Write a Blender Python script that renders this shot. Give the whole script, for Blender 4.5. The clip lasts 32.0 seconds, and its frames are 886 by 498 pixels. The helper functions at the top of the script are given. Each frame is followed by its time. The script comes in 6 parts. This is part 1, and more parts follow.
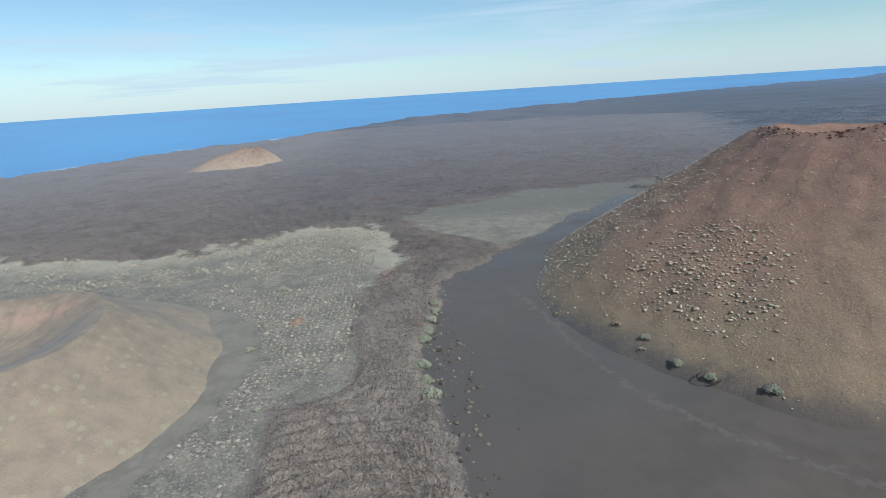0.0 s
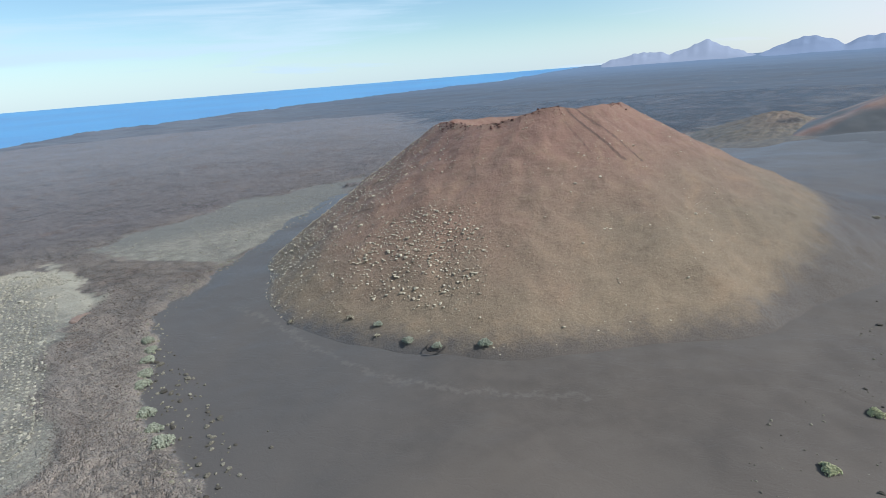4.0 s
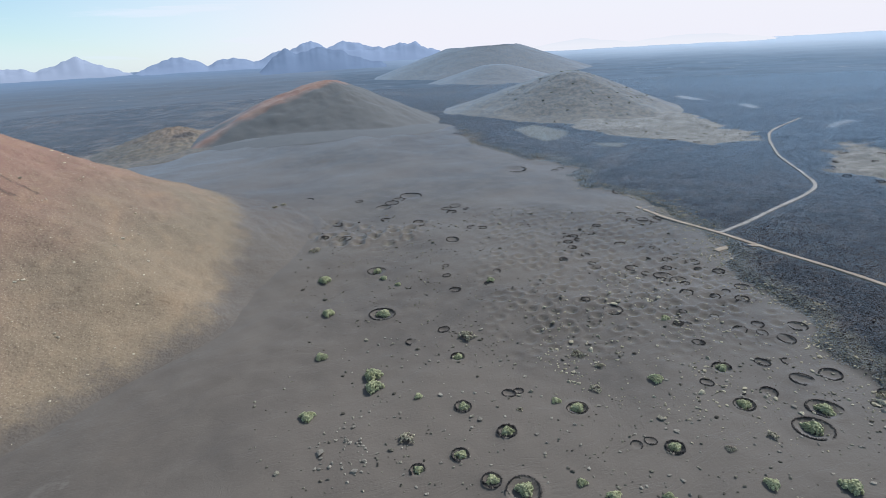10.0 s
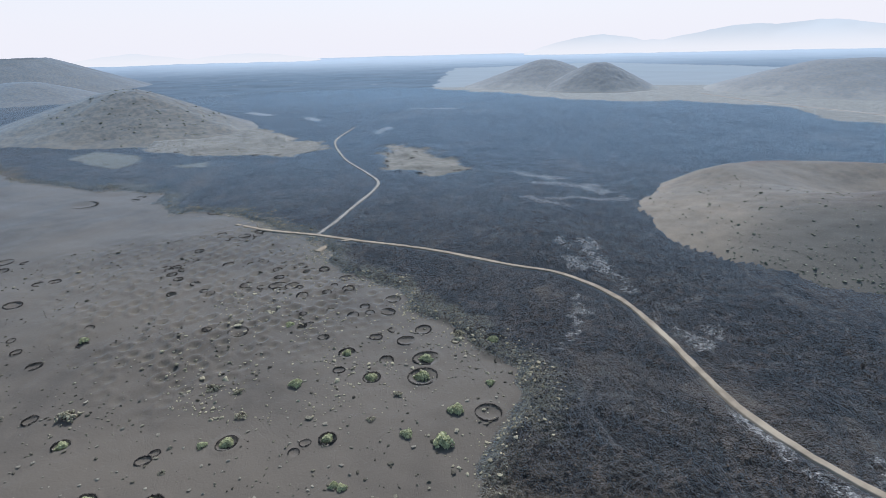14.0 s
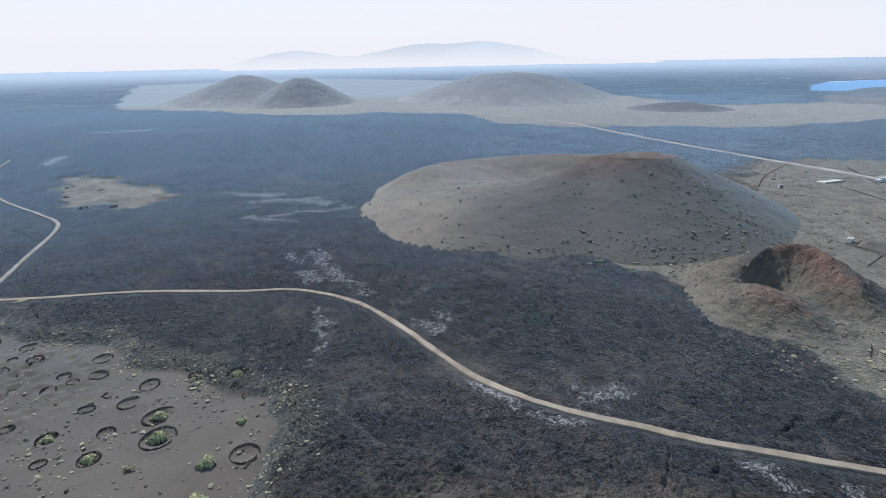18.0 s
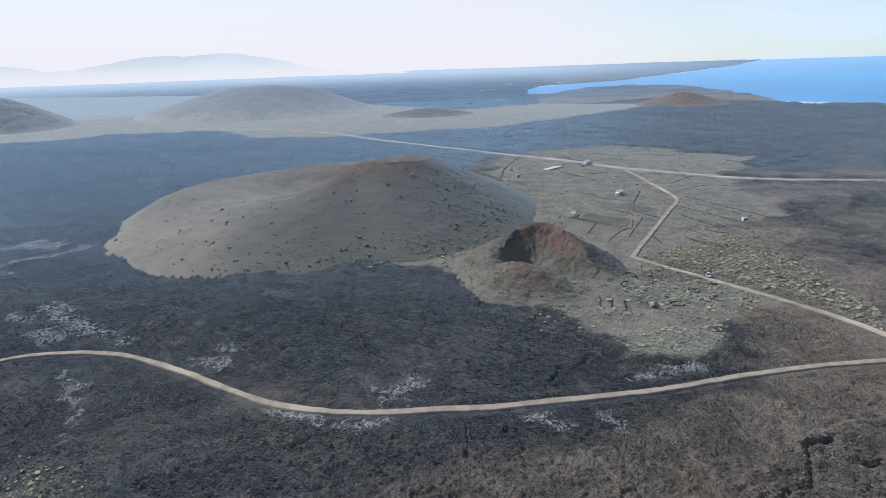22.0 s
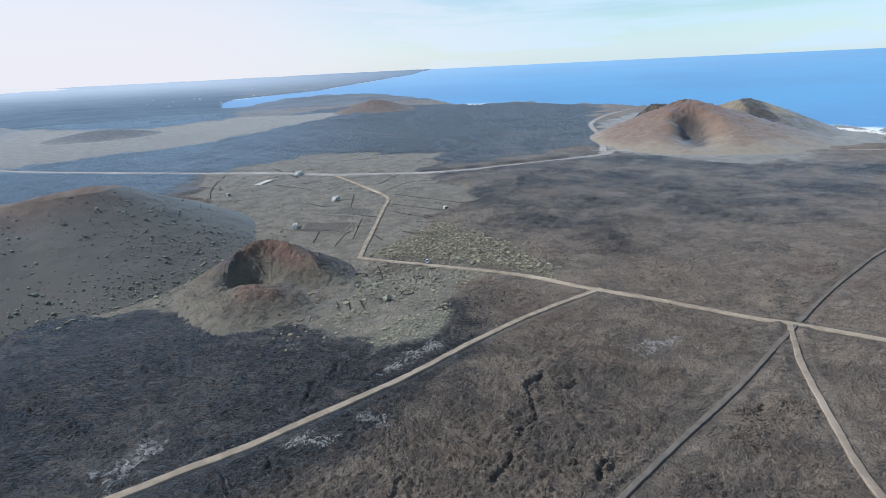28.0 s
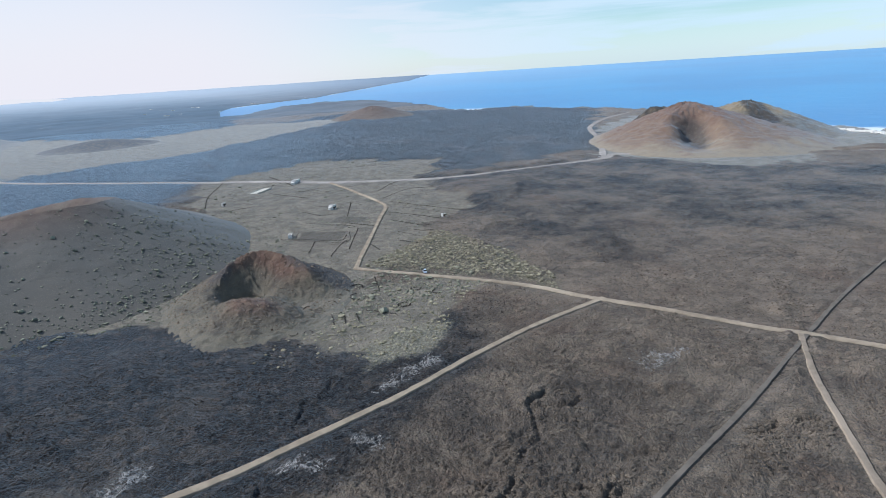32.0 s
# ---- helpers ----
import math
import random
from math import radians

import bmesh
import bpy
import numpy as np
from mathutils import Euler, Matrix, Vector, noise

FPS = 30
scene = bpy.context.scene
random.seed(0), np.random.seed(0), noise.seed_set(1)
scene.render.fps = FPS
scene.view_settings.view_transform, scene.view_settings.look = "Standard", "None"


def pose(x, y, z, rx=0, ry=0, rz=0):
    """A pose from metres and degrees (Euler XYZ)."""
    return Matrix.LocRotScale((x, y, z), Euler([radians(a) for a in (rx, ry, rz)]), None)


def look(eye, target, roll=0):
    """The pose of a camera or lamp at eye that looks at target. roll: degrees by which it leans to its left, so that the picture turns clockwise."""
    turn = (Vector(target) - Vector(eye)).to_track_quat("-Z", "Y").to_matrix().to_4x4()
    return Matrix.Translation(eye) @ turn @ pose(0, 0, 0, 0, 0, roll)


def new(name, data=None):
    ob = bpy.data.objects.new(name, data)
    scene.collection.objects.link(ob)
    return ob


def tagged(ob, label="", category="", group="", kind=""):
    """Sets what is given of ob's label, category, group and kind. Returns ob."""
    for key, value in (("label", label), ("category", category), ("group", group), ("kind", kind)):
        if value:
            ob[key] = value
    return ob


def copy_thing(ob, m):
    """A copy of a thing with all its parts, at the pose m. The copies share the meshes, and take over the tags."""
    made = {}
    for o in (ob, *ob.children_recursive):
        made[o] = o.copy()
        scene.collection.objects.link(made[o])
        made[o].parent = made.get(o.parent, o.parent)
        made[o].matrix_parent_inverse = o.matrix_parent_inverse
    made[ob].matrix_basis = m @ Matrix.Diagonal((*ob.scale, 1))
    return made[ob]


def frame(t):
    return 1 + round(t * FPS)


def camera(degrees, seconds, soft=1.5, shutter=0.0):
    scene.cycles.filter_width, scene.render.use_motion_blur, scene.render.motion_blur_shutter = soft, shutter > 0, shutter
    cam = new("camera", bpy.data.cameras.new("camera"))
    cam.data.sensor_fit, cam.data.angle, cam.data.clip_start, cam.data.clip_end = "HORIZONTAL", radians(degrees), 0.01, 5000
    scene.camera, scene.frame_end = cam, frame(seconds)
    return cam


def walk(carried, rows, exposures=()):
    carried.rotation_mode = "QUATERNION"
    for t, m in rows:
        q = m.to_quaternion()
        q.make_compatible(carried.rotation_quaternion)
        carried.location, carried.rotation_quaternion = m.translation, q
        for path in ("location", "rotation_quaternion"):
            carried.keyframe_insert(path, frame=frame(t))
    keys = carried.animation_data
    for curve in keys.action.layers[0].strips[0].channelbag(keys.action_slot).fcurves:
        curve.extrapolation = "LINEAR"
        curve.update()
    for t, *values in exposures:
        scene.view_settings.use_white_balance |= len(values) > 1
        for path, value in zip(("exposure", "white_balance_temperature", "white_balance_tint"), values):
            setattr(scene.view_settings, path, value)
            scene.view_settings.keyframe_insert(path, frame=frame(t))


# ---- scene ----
cam = camera(79.06, 32.0, soft=0.6)
walk(cam, [
    (0.0, pose(-0.00, 0.00, 100.00, 73.44, 3.57, -4.00)),
    (0.5, pose(-0.06, 0.09, 100.13, 73.14, 3.79, -8.33)),
    (1.0, pose(-0.08, 0.22, 100.25, 72.87, 3.99, -12.31)),
    (1.5, pose(0.04, 0.31, 100.28, 72.66, 4.04, -15.95)),
    (2.0, pose(0.20, 0.34, 100.18, 72.32, 4.11, -20.23)),
    (2.5, pose(0.27, 0.29, 99.98, 72.07, 4.22, -24.30)),
    (4.5, pose(1.56, -0.80, 98.50, 71.81, 4.23, -38.00)),
    (5.0, pose(1.87, -1.01, 98.36, 71.59, 4.12, -42.46)),
    (5.5, pose(2.12, -1.15, 98.34, 71.34, 4.18, -47.08)),
    (6.0, pose(2.23, -1.39, 98.32, 71.11, 4.12, -52.16)),
    (6.5, pose(2.24, -1.53, 98.32, 70.63, 4.07, -58.19)),
    (7.0, pose(2.16, -1.60, 98.37, 70.57, 3.93, -63.54)),
    (7.5, pose(2.16, -1.46, 98.40, 70.43, 3.80, -67.43)),
    (8.0, pose(2.22, -1.30, 98.40, 70.26, 3.65, -71.77)),
    (8.5, pose(2.32, -1.15, 98.33, 70.15, 3.57, -76.21)),
    (9.0, pose(2.33, -1.14, 98.26, 70.02, 3.46, -80.93)),
    (9.5, pose(2.30, -1.11, 98.25, 69.86, 3.27, -86.40)),
    (10.0, pose(2.35, -1.04, 98.21, 69.75, 3.01, -91.85)),
    (10.5, pose(2.42, -0.95, 98.16, 69.70, 2.82, -96.69)),
    (11.0, pose(2.42, -0.93, 98.18, 69.69, 2.69, -101.15)),
    (11.5, pose(2.37, -0.89, 98.15, 69.69, 2.50, -105.55)),
    (12.0, pose(2.30, -0.91, 98.20, 69.71, 2.39, -110.05)),
    (12.5, pose(2.27, -0.83, 98.28, 69.72, 2.15, -115.36)),
    (13.0, pose(2.24, -0.54, 98.37, 69.72, 1.86, -121.19)),
    (13.5, pose(2.23, -0.33, 98.46, 69.73, 1.56, -127.58)),
    (14.0, pose(2.24, -0.14, 98.61, 69.80, 1.34, -134.03)),
    (14.5, pose(2.33, 0.09, 98.82, 69.83, 1.16, -139.96)),
    (15.0, pose(2.45, 0.21, 98.87, 69.96, 0.97, -145.01)),
    (15.5, pose(2.52, 0.11, 98.79, 70.11, 0.83, -149.74)),
    (17.5, pose(2.62, -1.10, 98.07, 70.59, 0.91, -160.42)),
    (18.0, pose(2.52, -1.29, 97.96, 70.69, 1.05, -163.61)),
    (18.5, pose(2.39, -1.42, 97.90, 70.69, 1.26, -167.14)),
    (19.0, pose(2.28, -1.44, 97.89, 70.75, 1.35, -170.56)),
    (19.5, pose(2.21, -1.41, 97.87, 70.84, 1.37, -173.81)),
    (20.0, pose(2.20, -1.40, 97.88, 70.88, 1.41, -176.98)),
    (20.5, pose(2.17, -1.39, 97.86, 70.93, 1.52, -179.93)),
    (21.0, pose(2.10, -1.32, 97.77, 71.02, 1.59, -182.40)),
    (21.5, pose(2.02, -1.15, 97.60, 71.11, 1.76, -185.25)),
    (22.0, pose(1.98, -1.04, 97.42, 71.19, 1.83, -188.33)),
    (22.5, pose(1.89, -1.14, 97.40, 71.18, 2.03, -191.59)),
    (23.0, pose(1.78, -1.22, 97.33, 71.20, 2.10, -194.70)),
    (23.5, pose(1.74, -1.16, 97.21, 71.21, 2.18, -197.97)),
    (24.0, pose(1.84, -1.17, 97.19, 71.18, 2.20, -201.11)),
    (24.5, pose(2.04, -1.21, 97.25, 71.15, 2.31, -203.40)),
    (25.0, pose(2.16, -1.11, 97.33, 71.14, 2.29, -205.71)),
    (25.5, pose(2.29, -1.01, 97.38, 71.13, 2.42, -207.73)),
    (26.0, pose(2.39, -0.94, 97.35, 71.13, 2.40, -210.38)),
    (26.5, pose(2.41, -1.03, 97.27, 71.08, 2.59, -213.81)),
    (28.5, pose(1.39, -4.02, 96.64, 71.15, 2.69, -219.21)),
    (29.0, pose(1.01, -4.52, 96.53, 71.20, 2.78, -219.57)),
    (29.5, pose(0.54, -4.88, 96.48, 71.22, 2.87, -219.97)),
    (30.0, pose(-0.03, -5.32, 96.45, 71.25, 2.99, -220.33)),
    (30.5, pose(-0.78, -5.84, 96.45, 71.30, 3.04, -220.23)),
    (31.0, pose(-1.67, -6.50, 96.43, 71.39, 3.10, -219.83)),
    (31.5, pose(-2.68, -7.21, 96.48, 71.50, 3.21, -219.33)),
    (32.0, pose(-3.72, -7.95, 96.58, 71.61, 3.40, -218.94)),
], [(0.0, -0.18, 5950, 9), (2.5, -0.14, 5950, 9), (5.0, 0.08, 5950, 9), (8.0, 0.09, 5950, 9), (20.0, 0.08, 5950, 9), (26.0, 0.05, 5950, 9), (32.0, 0.04, 5950, 9)])

# ---- world and sun ----
SUN_AZ, SUN_EL = 140.0, 42.0
EYE_H = 100.0


def sky():
    """Clear sky, whitened by thin cloud and by dust on the sun's side."""
    world = bpy.data.worlds.new("sky")
    scene.world = world
    world.use_nodes = True
    nt = world.node_tree
    nt.nodes.clear()
    out = nt.nodes.new("ShaderNodeOutputWorld")
    bg = nt.nodes.new("ShaderNodeBackground")
    sk = nt.nodes.new("ShaderNodeTexSky")
    sk.sky_type = "NISHITA"
    sk.sun_disc = False
    sk.sun_elevation, sk.sun_rotation = radians(SUN_EL), radians(SUN_AZ)
    sk.altitude, sk.air_density, sk.dust_density, sk.ozone_density = 300, 1.0, 0.3, 3.0
    co = nt.nodes.new("ShaderNodeTexCoord")

    def node(kind, **kw):
        n = nt.nodes.new(kind)
        for k, v in kw.items():
            n.inputs[k].default_value = v
        return n

    def ramp(src, a, b, lo, hi):
        n = nt.nodes.new("ShaderNodeMapRange")
        n.interpolation_type = "SMOOTHSTEP"
        nt.links.new(src, n.inputs["Value"])
        for key, v in (("From Min", a), ("From Max", b), ("To Min", lo), ("To Max", hi)):
            n.inputs[key].default_value = v
        return n.outputs["Result"]

    def maths(op, a, b):
        n = nt.nodes.new("ShaderNodeMath")
        n.operation = op
        n.use_clamp = True
        for k, v in enumerate((a, b)):
            if isinstance(v, float):
                n.inputs[k].default_value = v
            else:
                nt.links.new(v, n.inputs[k])
        return n.outputs[0]

    dot = nt.nodes.new("ShaderNodeVectorMath")
    dot.operation = "DOT_PRODUCT"
    dot.inputs[1].default_value = (math.sin(radians(SUN_AZ)), math.cos(radians(SUN_AZ)), 0)
    nt.links.new(co.outputs["Generated"], dot.inputs[0])
    side = ramp(dot.outputs["Value"], -0.25, 0.62, 0.0, 1.0)
    squash = nt.nodes.new("ShaderNodeMapping")
    squash.inputs["Scale"].default_value = (2.2, 2.2, 26.0)
    nt.links.new(co.outputs["Generated"], squash.inputs["Vector"])
    wisps = node("ShaderNodeTexNoise", Scale=1.0, Detail=6.0, Roughness=0.55, Distortion=0.4)
    nt.links.new(squash.outputs[0], wisps.inputs["Vector"])
    cloud = ramp(wisps.outputs["Fac"], 0.42, 0.64, 0.12, 0.9)
    sep = nt.nodes.new("ShaderNodeSeparateXYZ")
    nt.links.new(co.outputs["Generated"], sep.inputs[0])
    low = ramp(sep.outputs["Z"], 0.0, 0.35, 1.0, 0.45)
    white = maths("MULTIPLY", maths("MAXIMUM", side, cloud), low)
    white = maths("MAXIMUM", white, ramp(sep.outputs["Z"], 0.0, 0.10, 0.62, 0.0))
    strong = nt.nodes.new("ShaderNodeVectorMath")
    strong.operation = "MULTIPLY"
    strong.inputs[1].default_value = (0.121, 0.131, 0.123)
    nt.links.new(sk.outputs[0], strong.inputs[0])
    mix = nt.nodes.new("ShaderNodeMix")
    mix.data_type = "RGBA"
    nt.links.new(white, mix.inputs[0])
    nt.links.new(strong.outputs[0], mix.inputs[6])
    veil = nt.nodes.new("ShaderNodeMix")
    veil.data_type = "RGBA"
    veil.inputs[6].default_value, veil.inputs[7].default_value = (0.66, 0.82, 0.93, 1), (0.865, 0.815, 0.83, 1)
    nt.links.new(side, veil.inputs[0])
    nt.links.new(veil.outputs[2], mix.inputs[7])
    nt.links.new(mix.outputs[2], bg.inputs["Color"])
    nt.links.new(bg.outputs[0], out.inputs["Surface"])


sky()
sun = new("sun", bpy.data.lights.new("sun", "SUN"))
sun.data.energy, sun.data.angle, sun.data.color = 4.7, radians(0.6), (1.0, 0.96, 0.91)
_sd = Vector((math.sin(radians(SUN_AZ)) * math.cos(radians(SUN_EL)), math.cos(radians(SUN_AZ)) * math.cos(radians(SUN_EL)), math.sin(radians(SUN_EL))))
sun.matrix_world = look(_sd * 300, (0, 0, 0))

# ---- numeric helpers ----
def lattice(ix, iy, seed):
    h = (ix * 374761393 + iy * 668265263 + seed * 974634777) & 0xFFFFFFFF
    h = ((h ^ (h >> 13)) * 1274126177) & 0xFFFFFFFF
    return ((h ^ (h >> 16)) & 0xFFFF) / 65535.0


def vnoise(x, y, scale, seed=0):
    """Smooth value noise from -1 to 1, features about scale metres wide."""
    x, y = np.asarray(x, float) / scale + 1000.0, np.asarray(y, float) / scale + 1000.0
    ix, iy = np.floor(x).astype(np.int64), np.floor(y).astype(np.int64)
    fx, fy = x - ix, y - iy
    fx, fy = fx * fx * (3 - 2 * fx), fy * fy * (3 - 2 * fy)
    a, b = lattice(ix, iy, seed), lattice(ix + 1, iy, seed)
    c, d = lattice(ix, iy + 1, seed), lattice(ix + 1, iy + 1, seed)
    return 2 * ((a * (1 - fx) + b * fx) * (1 - fy) + (c * (1 - fx) + d * fx) * fy) - 1


def fbm(x, y, scale, octaves=4, seed=0, gain=0.5):
    out, amp = 0.0, 1.0
    for k in range(octaves):
        out = out + amp * vnoise(x, y, scale, seed + 17 * k)
        scale, amp = scale / 2.03, amp * gain
    return out


def smooth(a, b, x):
    u = np.clip((np.asarray(x, float) - a) / (b - a), 0, 1)
    return u * u * (3 - 2 * u)


def inside(poly, x, y):
    """Signed distance to a closed outline, positive inside."""
    x, y = np.asarray(x, float), np.asarray(y, float)
    best = np.full(x.shape, 1e9)
    odd = np.zeros(x.shape, bool)
    for (ax, ay), (bx, by) in zip(poly, poly[1:] + poly[:1]):
        ex, ey = bx - ax, by - ay
        u = np.clip(((x - ax) * ex + (y - ay) * ey) / (ex * ex + ey * ey), 0, 1)
        best = np.minimum(best, (x - ax - u * ex) ** 2 + (y - ay - u * ey) ** 2)
        cross = (ay > y) != (by > y)
        odd ^= cross & (x < ax + (y - ay) / (ey if ey else 1e-9) * ex)
    return np.where(odd, 1, -1) * np.sqrt(best)


def beside(line, x, y):
    """Distance to an open line."""
    x, y = np.asarray(x, float), np.asarray(y, float)
    best = np.full(x.shape, 1e9)
    for (ax, ay), (bx, by) in zip(line, line[1:]):
        ex, ey = bx - ax, by - ay
        u = np.clip(((x - ax) * ex + (y - ay) * ey) / (ex * ex + ey * ey), 0, 1)
        best = np.minimum(best, (x - ax - u * ex) ** 2 + (y - ay - u * ey) ** 2)
    return np.sqrt(best)


def rounded(line, step=6.0):
    """A line through the given points, rounded (Catmull-Rom)."""
    pts = [Vector(p) for p in line]
    pts = [2 * pts[0] - pts[1]] + pts + [2 * pts[-1] - pts[-2]]
    out = []
    for a, b, c, d in zip(pts, pts[1:], pts[2:], pts[3:]):
        n = max(1, int((c - b).length / step))
        for k in range(n):
            u = k / n
            out.append(0.5 * ((2 * b) + (c - a) * u + (2 * a - 5 * b + 4 * c - d) * u * u + (3 * b - a - 3 * c + d) * u ** 3))
    out.append(pts[-2])
    return [(p.x, p.y) for p in out]


def bend(r):
    """The far ground's rise to the horizon."""
    return 66.0 * np.clip((np.asarray(r, float) - 1200) / 3700, 0, None) ** 1.25


def polar(az, r):
    return r * math.sin(radians(az)), r * math.cos(radians(az))


def grid_mesh(name, x, y, z, wrap=False, attrs=None, smooth_shade=True):
    """A mesh from 2D arrays of places; wrap closes the first axis."""
    n, m = x.shape
    me = bpy.data.meshes.new(name)
    co = np.stack([x, y, z], -1).reshape(-1, 3)
    i = np.arange(n if wrap else n - 1)[:, None]
    j = np.arange(m - 1)[None, :]
    i2 = (i + 1) % n
    quads = np.stack([i * m + j, i * m + j + 1, i2 * m + j + 1, i2 * m + j], -1).reshape(-1, 4)
    me.vertices.add(len(co))
    me.vertices.foreach_set("co", co.ravel().astype(np.float32))
    me.loops.add(quads.size)
    me.loops.foreach_set("vertex_index", quads.ravel().astype(np.int32))
    me.polygons.add(len(quads))
    me.polygons.foreach_set("loop_start", np.arange(0, quads.size, 4, dtype=np.int32))
    me.polygons.foreach_set("loop_total", np.full(len(quads), 4, np.int32))
    me.polygons.foreach_set("use_smooth", np.full(len(quads), smooth_shade))
    for key, val in (attrs or {}).items():
        at = me.attributes.new(key, "FLOAT", "POINT")
        at.data.foreach_set("value", np.asarray(val, np.float32).ravel())
    me.update()
    me.validate()
    return me


# ---- materials ----
def sand_colour(m, n_mid, n_big, n_grit):
    """Dark brown-grey cinder sand."""
    c = m.mix(m.step(n_mid, 0.35, 0.7), (0.081, 0.069, 0.057), (0.108, 0.092, 0.075))
    c = m.mix(m.step(n_big, 0.4, 0.62, 0, 0.9), c, (0.12, 0.102, 0.083))
    where = m.nt.nodes.new("ShaderNodeSeparateXYZ")
    m.link(m.place(), where.inputs[0])
    lee = m.maths("SUBTRACT", where.outputs["Y"], m.maths("MULTIPLY", where.outputs["X"], 0.6))
    c = m.mix(m.step(lee, 40, 120, 0, 0.85), c, (0.098, 0.089, 0.08))
    c = m.mix(m.maths("MULTIPLY", m.step(lee, -190, -20), m.step(lee, 95, 45, 0, 0.25)), c, (0.15, 0.126, 0.104))
    return m.mix(m.step(n_grit, 0.58, 0.7, 0, 0.35), c, (0.17, 0.155, 0.137))


class Mat:
    """A small builder for node materials."""

    def __init__(self, name, rough=0.9, spec=0.2, sheen=0.0):
        self.m = bpy.data.materials.new(name)
        self.m.use_nodes = True
        self.nt = self.m.node_tree
        self.bsdf = self.nt.nodes["Principled BSDF"]
        self.bsdf.inputs["Roughness"].default_value = rough
        self.bsdf.inputs["Specular IOR Level"].default_value = spec
        # Blue-tinted sheen: haze painted onto surfaces seen at a grazing angle.
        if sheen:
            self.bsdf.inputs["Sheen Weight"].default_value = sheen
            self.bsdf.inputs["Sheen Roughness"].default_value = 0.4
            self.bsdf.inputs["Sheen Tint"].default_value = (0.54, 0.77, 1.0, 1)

    def node(self, kind, **values):
        n = self.nt.nodes.new(kind)
        for k, v in values.items():
            n.inputs[k.replace("_", " ")].default_value = v
        return n

    def link(self, a, b):
        self.nt.links.new(a, b)
        return self

    def place(self):
        return self.nt.nodes.new("ShaderNodeNewGeometry").outputs["Position"]

    def noise(self, scale, detail=4.0, rough=0.55, vec=None, distortion=0.0):
        n = self.node("ShaderNodeTexNoise", Scale=scale, Detail=detail, Roughness=rough, Distortion=distortion)
        self.link(vec or self.place(), n.inputs["Vector"])
        return n.outputs["Fac"]

    def cells(self, scale, feature="F1", out="Distance", vec=None, rand=1.0):
        n = self.node("ShaderNodeTexVoronoi", Scale=scale, Randomness=rand)
        n.feature = feature
        self.link(vec or self.place(), n.inputs["Vector"])
        return n.outputs[out]

    def attr(self, name):
        n = self.nt.nodes.new("ShaderNodeAttribute")
        n.attribute_name = name
        return n.outputs["Fac"]

    def maths(self, op, a, b=0.0, c=0.0):
        n = self.nt.nodes.new("ShaderNodeMath")
        n.operation = op
        for k, v in enumerate((a, b, c)):
            if isinstance(v, (int, float)):
                n.inputs[k].default_value = v
            else:
                self.link(v, n.inputs[k])
        return n.outputs[0]

    def step(self, x, lo, hi, a=0.0, b=1.0):
        n = self.nt.nodes.new("ShaderNodeMapRange")
        n.interpolation_type = "SMOOTHSTEP"
        self.link(x, n.inputs["Value"])
        n.inputs["From Min"].default_value, n.inputs["From Max"].default_value = lo, hi
        n.inputs["To Min"].default_value, n.inputs["To Max"].default_value = a, b
        return n.outputs["Result"]

    def mix(self, fac, a, b, mode="MIX"):
        n = self.nt.nodes.new("ShaderNodeMix")
        n.data_type, n.blend_type = "RGBA", mode
        for sock, v in ((n.inputs[0], fac), (n.inputs[6], a), (n.inputs[7], b)):
            if isinstance(v, (int, float)):
                sock.default_value = v
            elif isinstance(v, tuple):
                sock.default_value = (*v, 1)
            else:
                self.link(v, sock)
        return n.outputs[2]

    def base(self, c):
        if isinstance(c, tuple):
            self.bsdf.inputs["Base Color"].default_value = (*c, 1)
        else:
            self.link(c, self.bsdf.inputs["Base Color"])
        return self

    def bump(self, height, strength=0.5, dist=0.3):
        n = self.node("ShaderNodeBump", Strength=strength, Distance=dist)
        self.link(height, n.inputs["Height"])
        self.link(n.outputs[0], self.bsdf.inputs["Normal"])
        return self

# ---- plan: outlines in metres ----
SAND = [(7, 100), (4, 132), (1, 152), (-1, 182), (4, 229), (18, 277), (50, 316), (101, 365), (170, 440), (300, 470), (430, 430), (560, 380), (690, 330), (800, 250), (860, 120), (790, 10), (657, -39), (553, -49),
        (483, -100), (433, -125), (385, -113), (340, -139), (291, -139), (236, -136), (222, -128), (207, -127), (174, -135), (150, -127), (131, -125), (112, -117), (98, -124), (86, -114), (78, -97), (70, -70), (40, -20), (14, 50)]
GRAVEL = [(-49, 100), (-50, 121), (-54, 158), (-33, 168), (-29, 192), (-28, 266), (-7, 320), (-19, 386), (-50, 413), (-95, 418), (-137, 382), (-187, 362), (-236, 368), (-330, 384), (-420, 300), (-330, 120), (-120, 90)]
GRAVEL_FAR = [(-20, 442), (34, 457), (118, 520), (182, 509), (240, 508), (170, 420), (115, 377), (55, 327), (19, 379)]
FIELDS = [(-156, -592), (-229, -610), (-292, -610), (-383, -503), (-336, -436), (-301, -420), (-279, -344), (-263, -293), (-212, -281), (-150, -238), (-120, -222), (-85, -215), (-45, -245), (-10, -258), (5, -290), (-60, -340), (-90, -380), (-118, -514)]
LICHEN = [(-132, -246), (-202, -268), (-203, -204), (-191, -164), (-179, -150), (-173, -185), (-145, -230)]
LICHEN_LOW = [(-72, -197), (-100, -222), (-159, -208), (-166, -180), (-148, -174), (-131, -170), (-120, -154), (-98, -150), (-84, -158), (-78, -178)]
GLADE = [(-89, -169), (-111, -171), (-125, -161), (-107, -148), (-81, -153)]
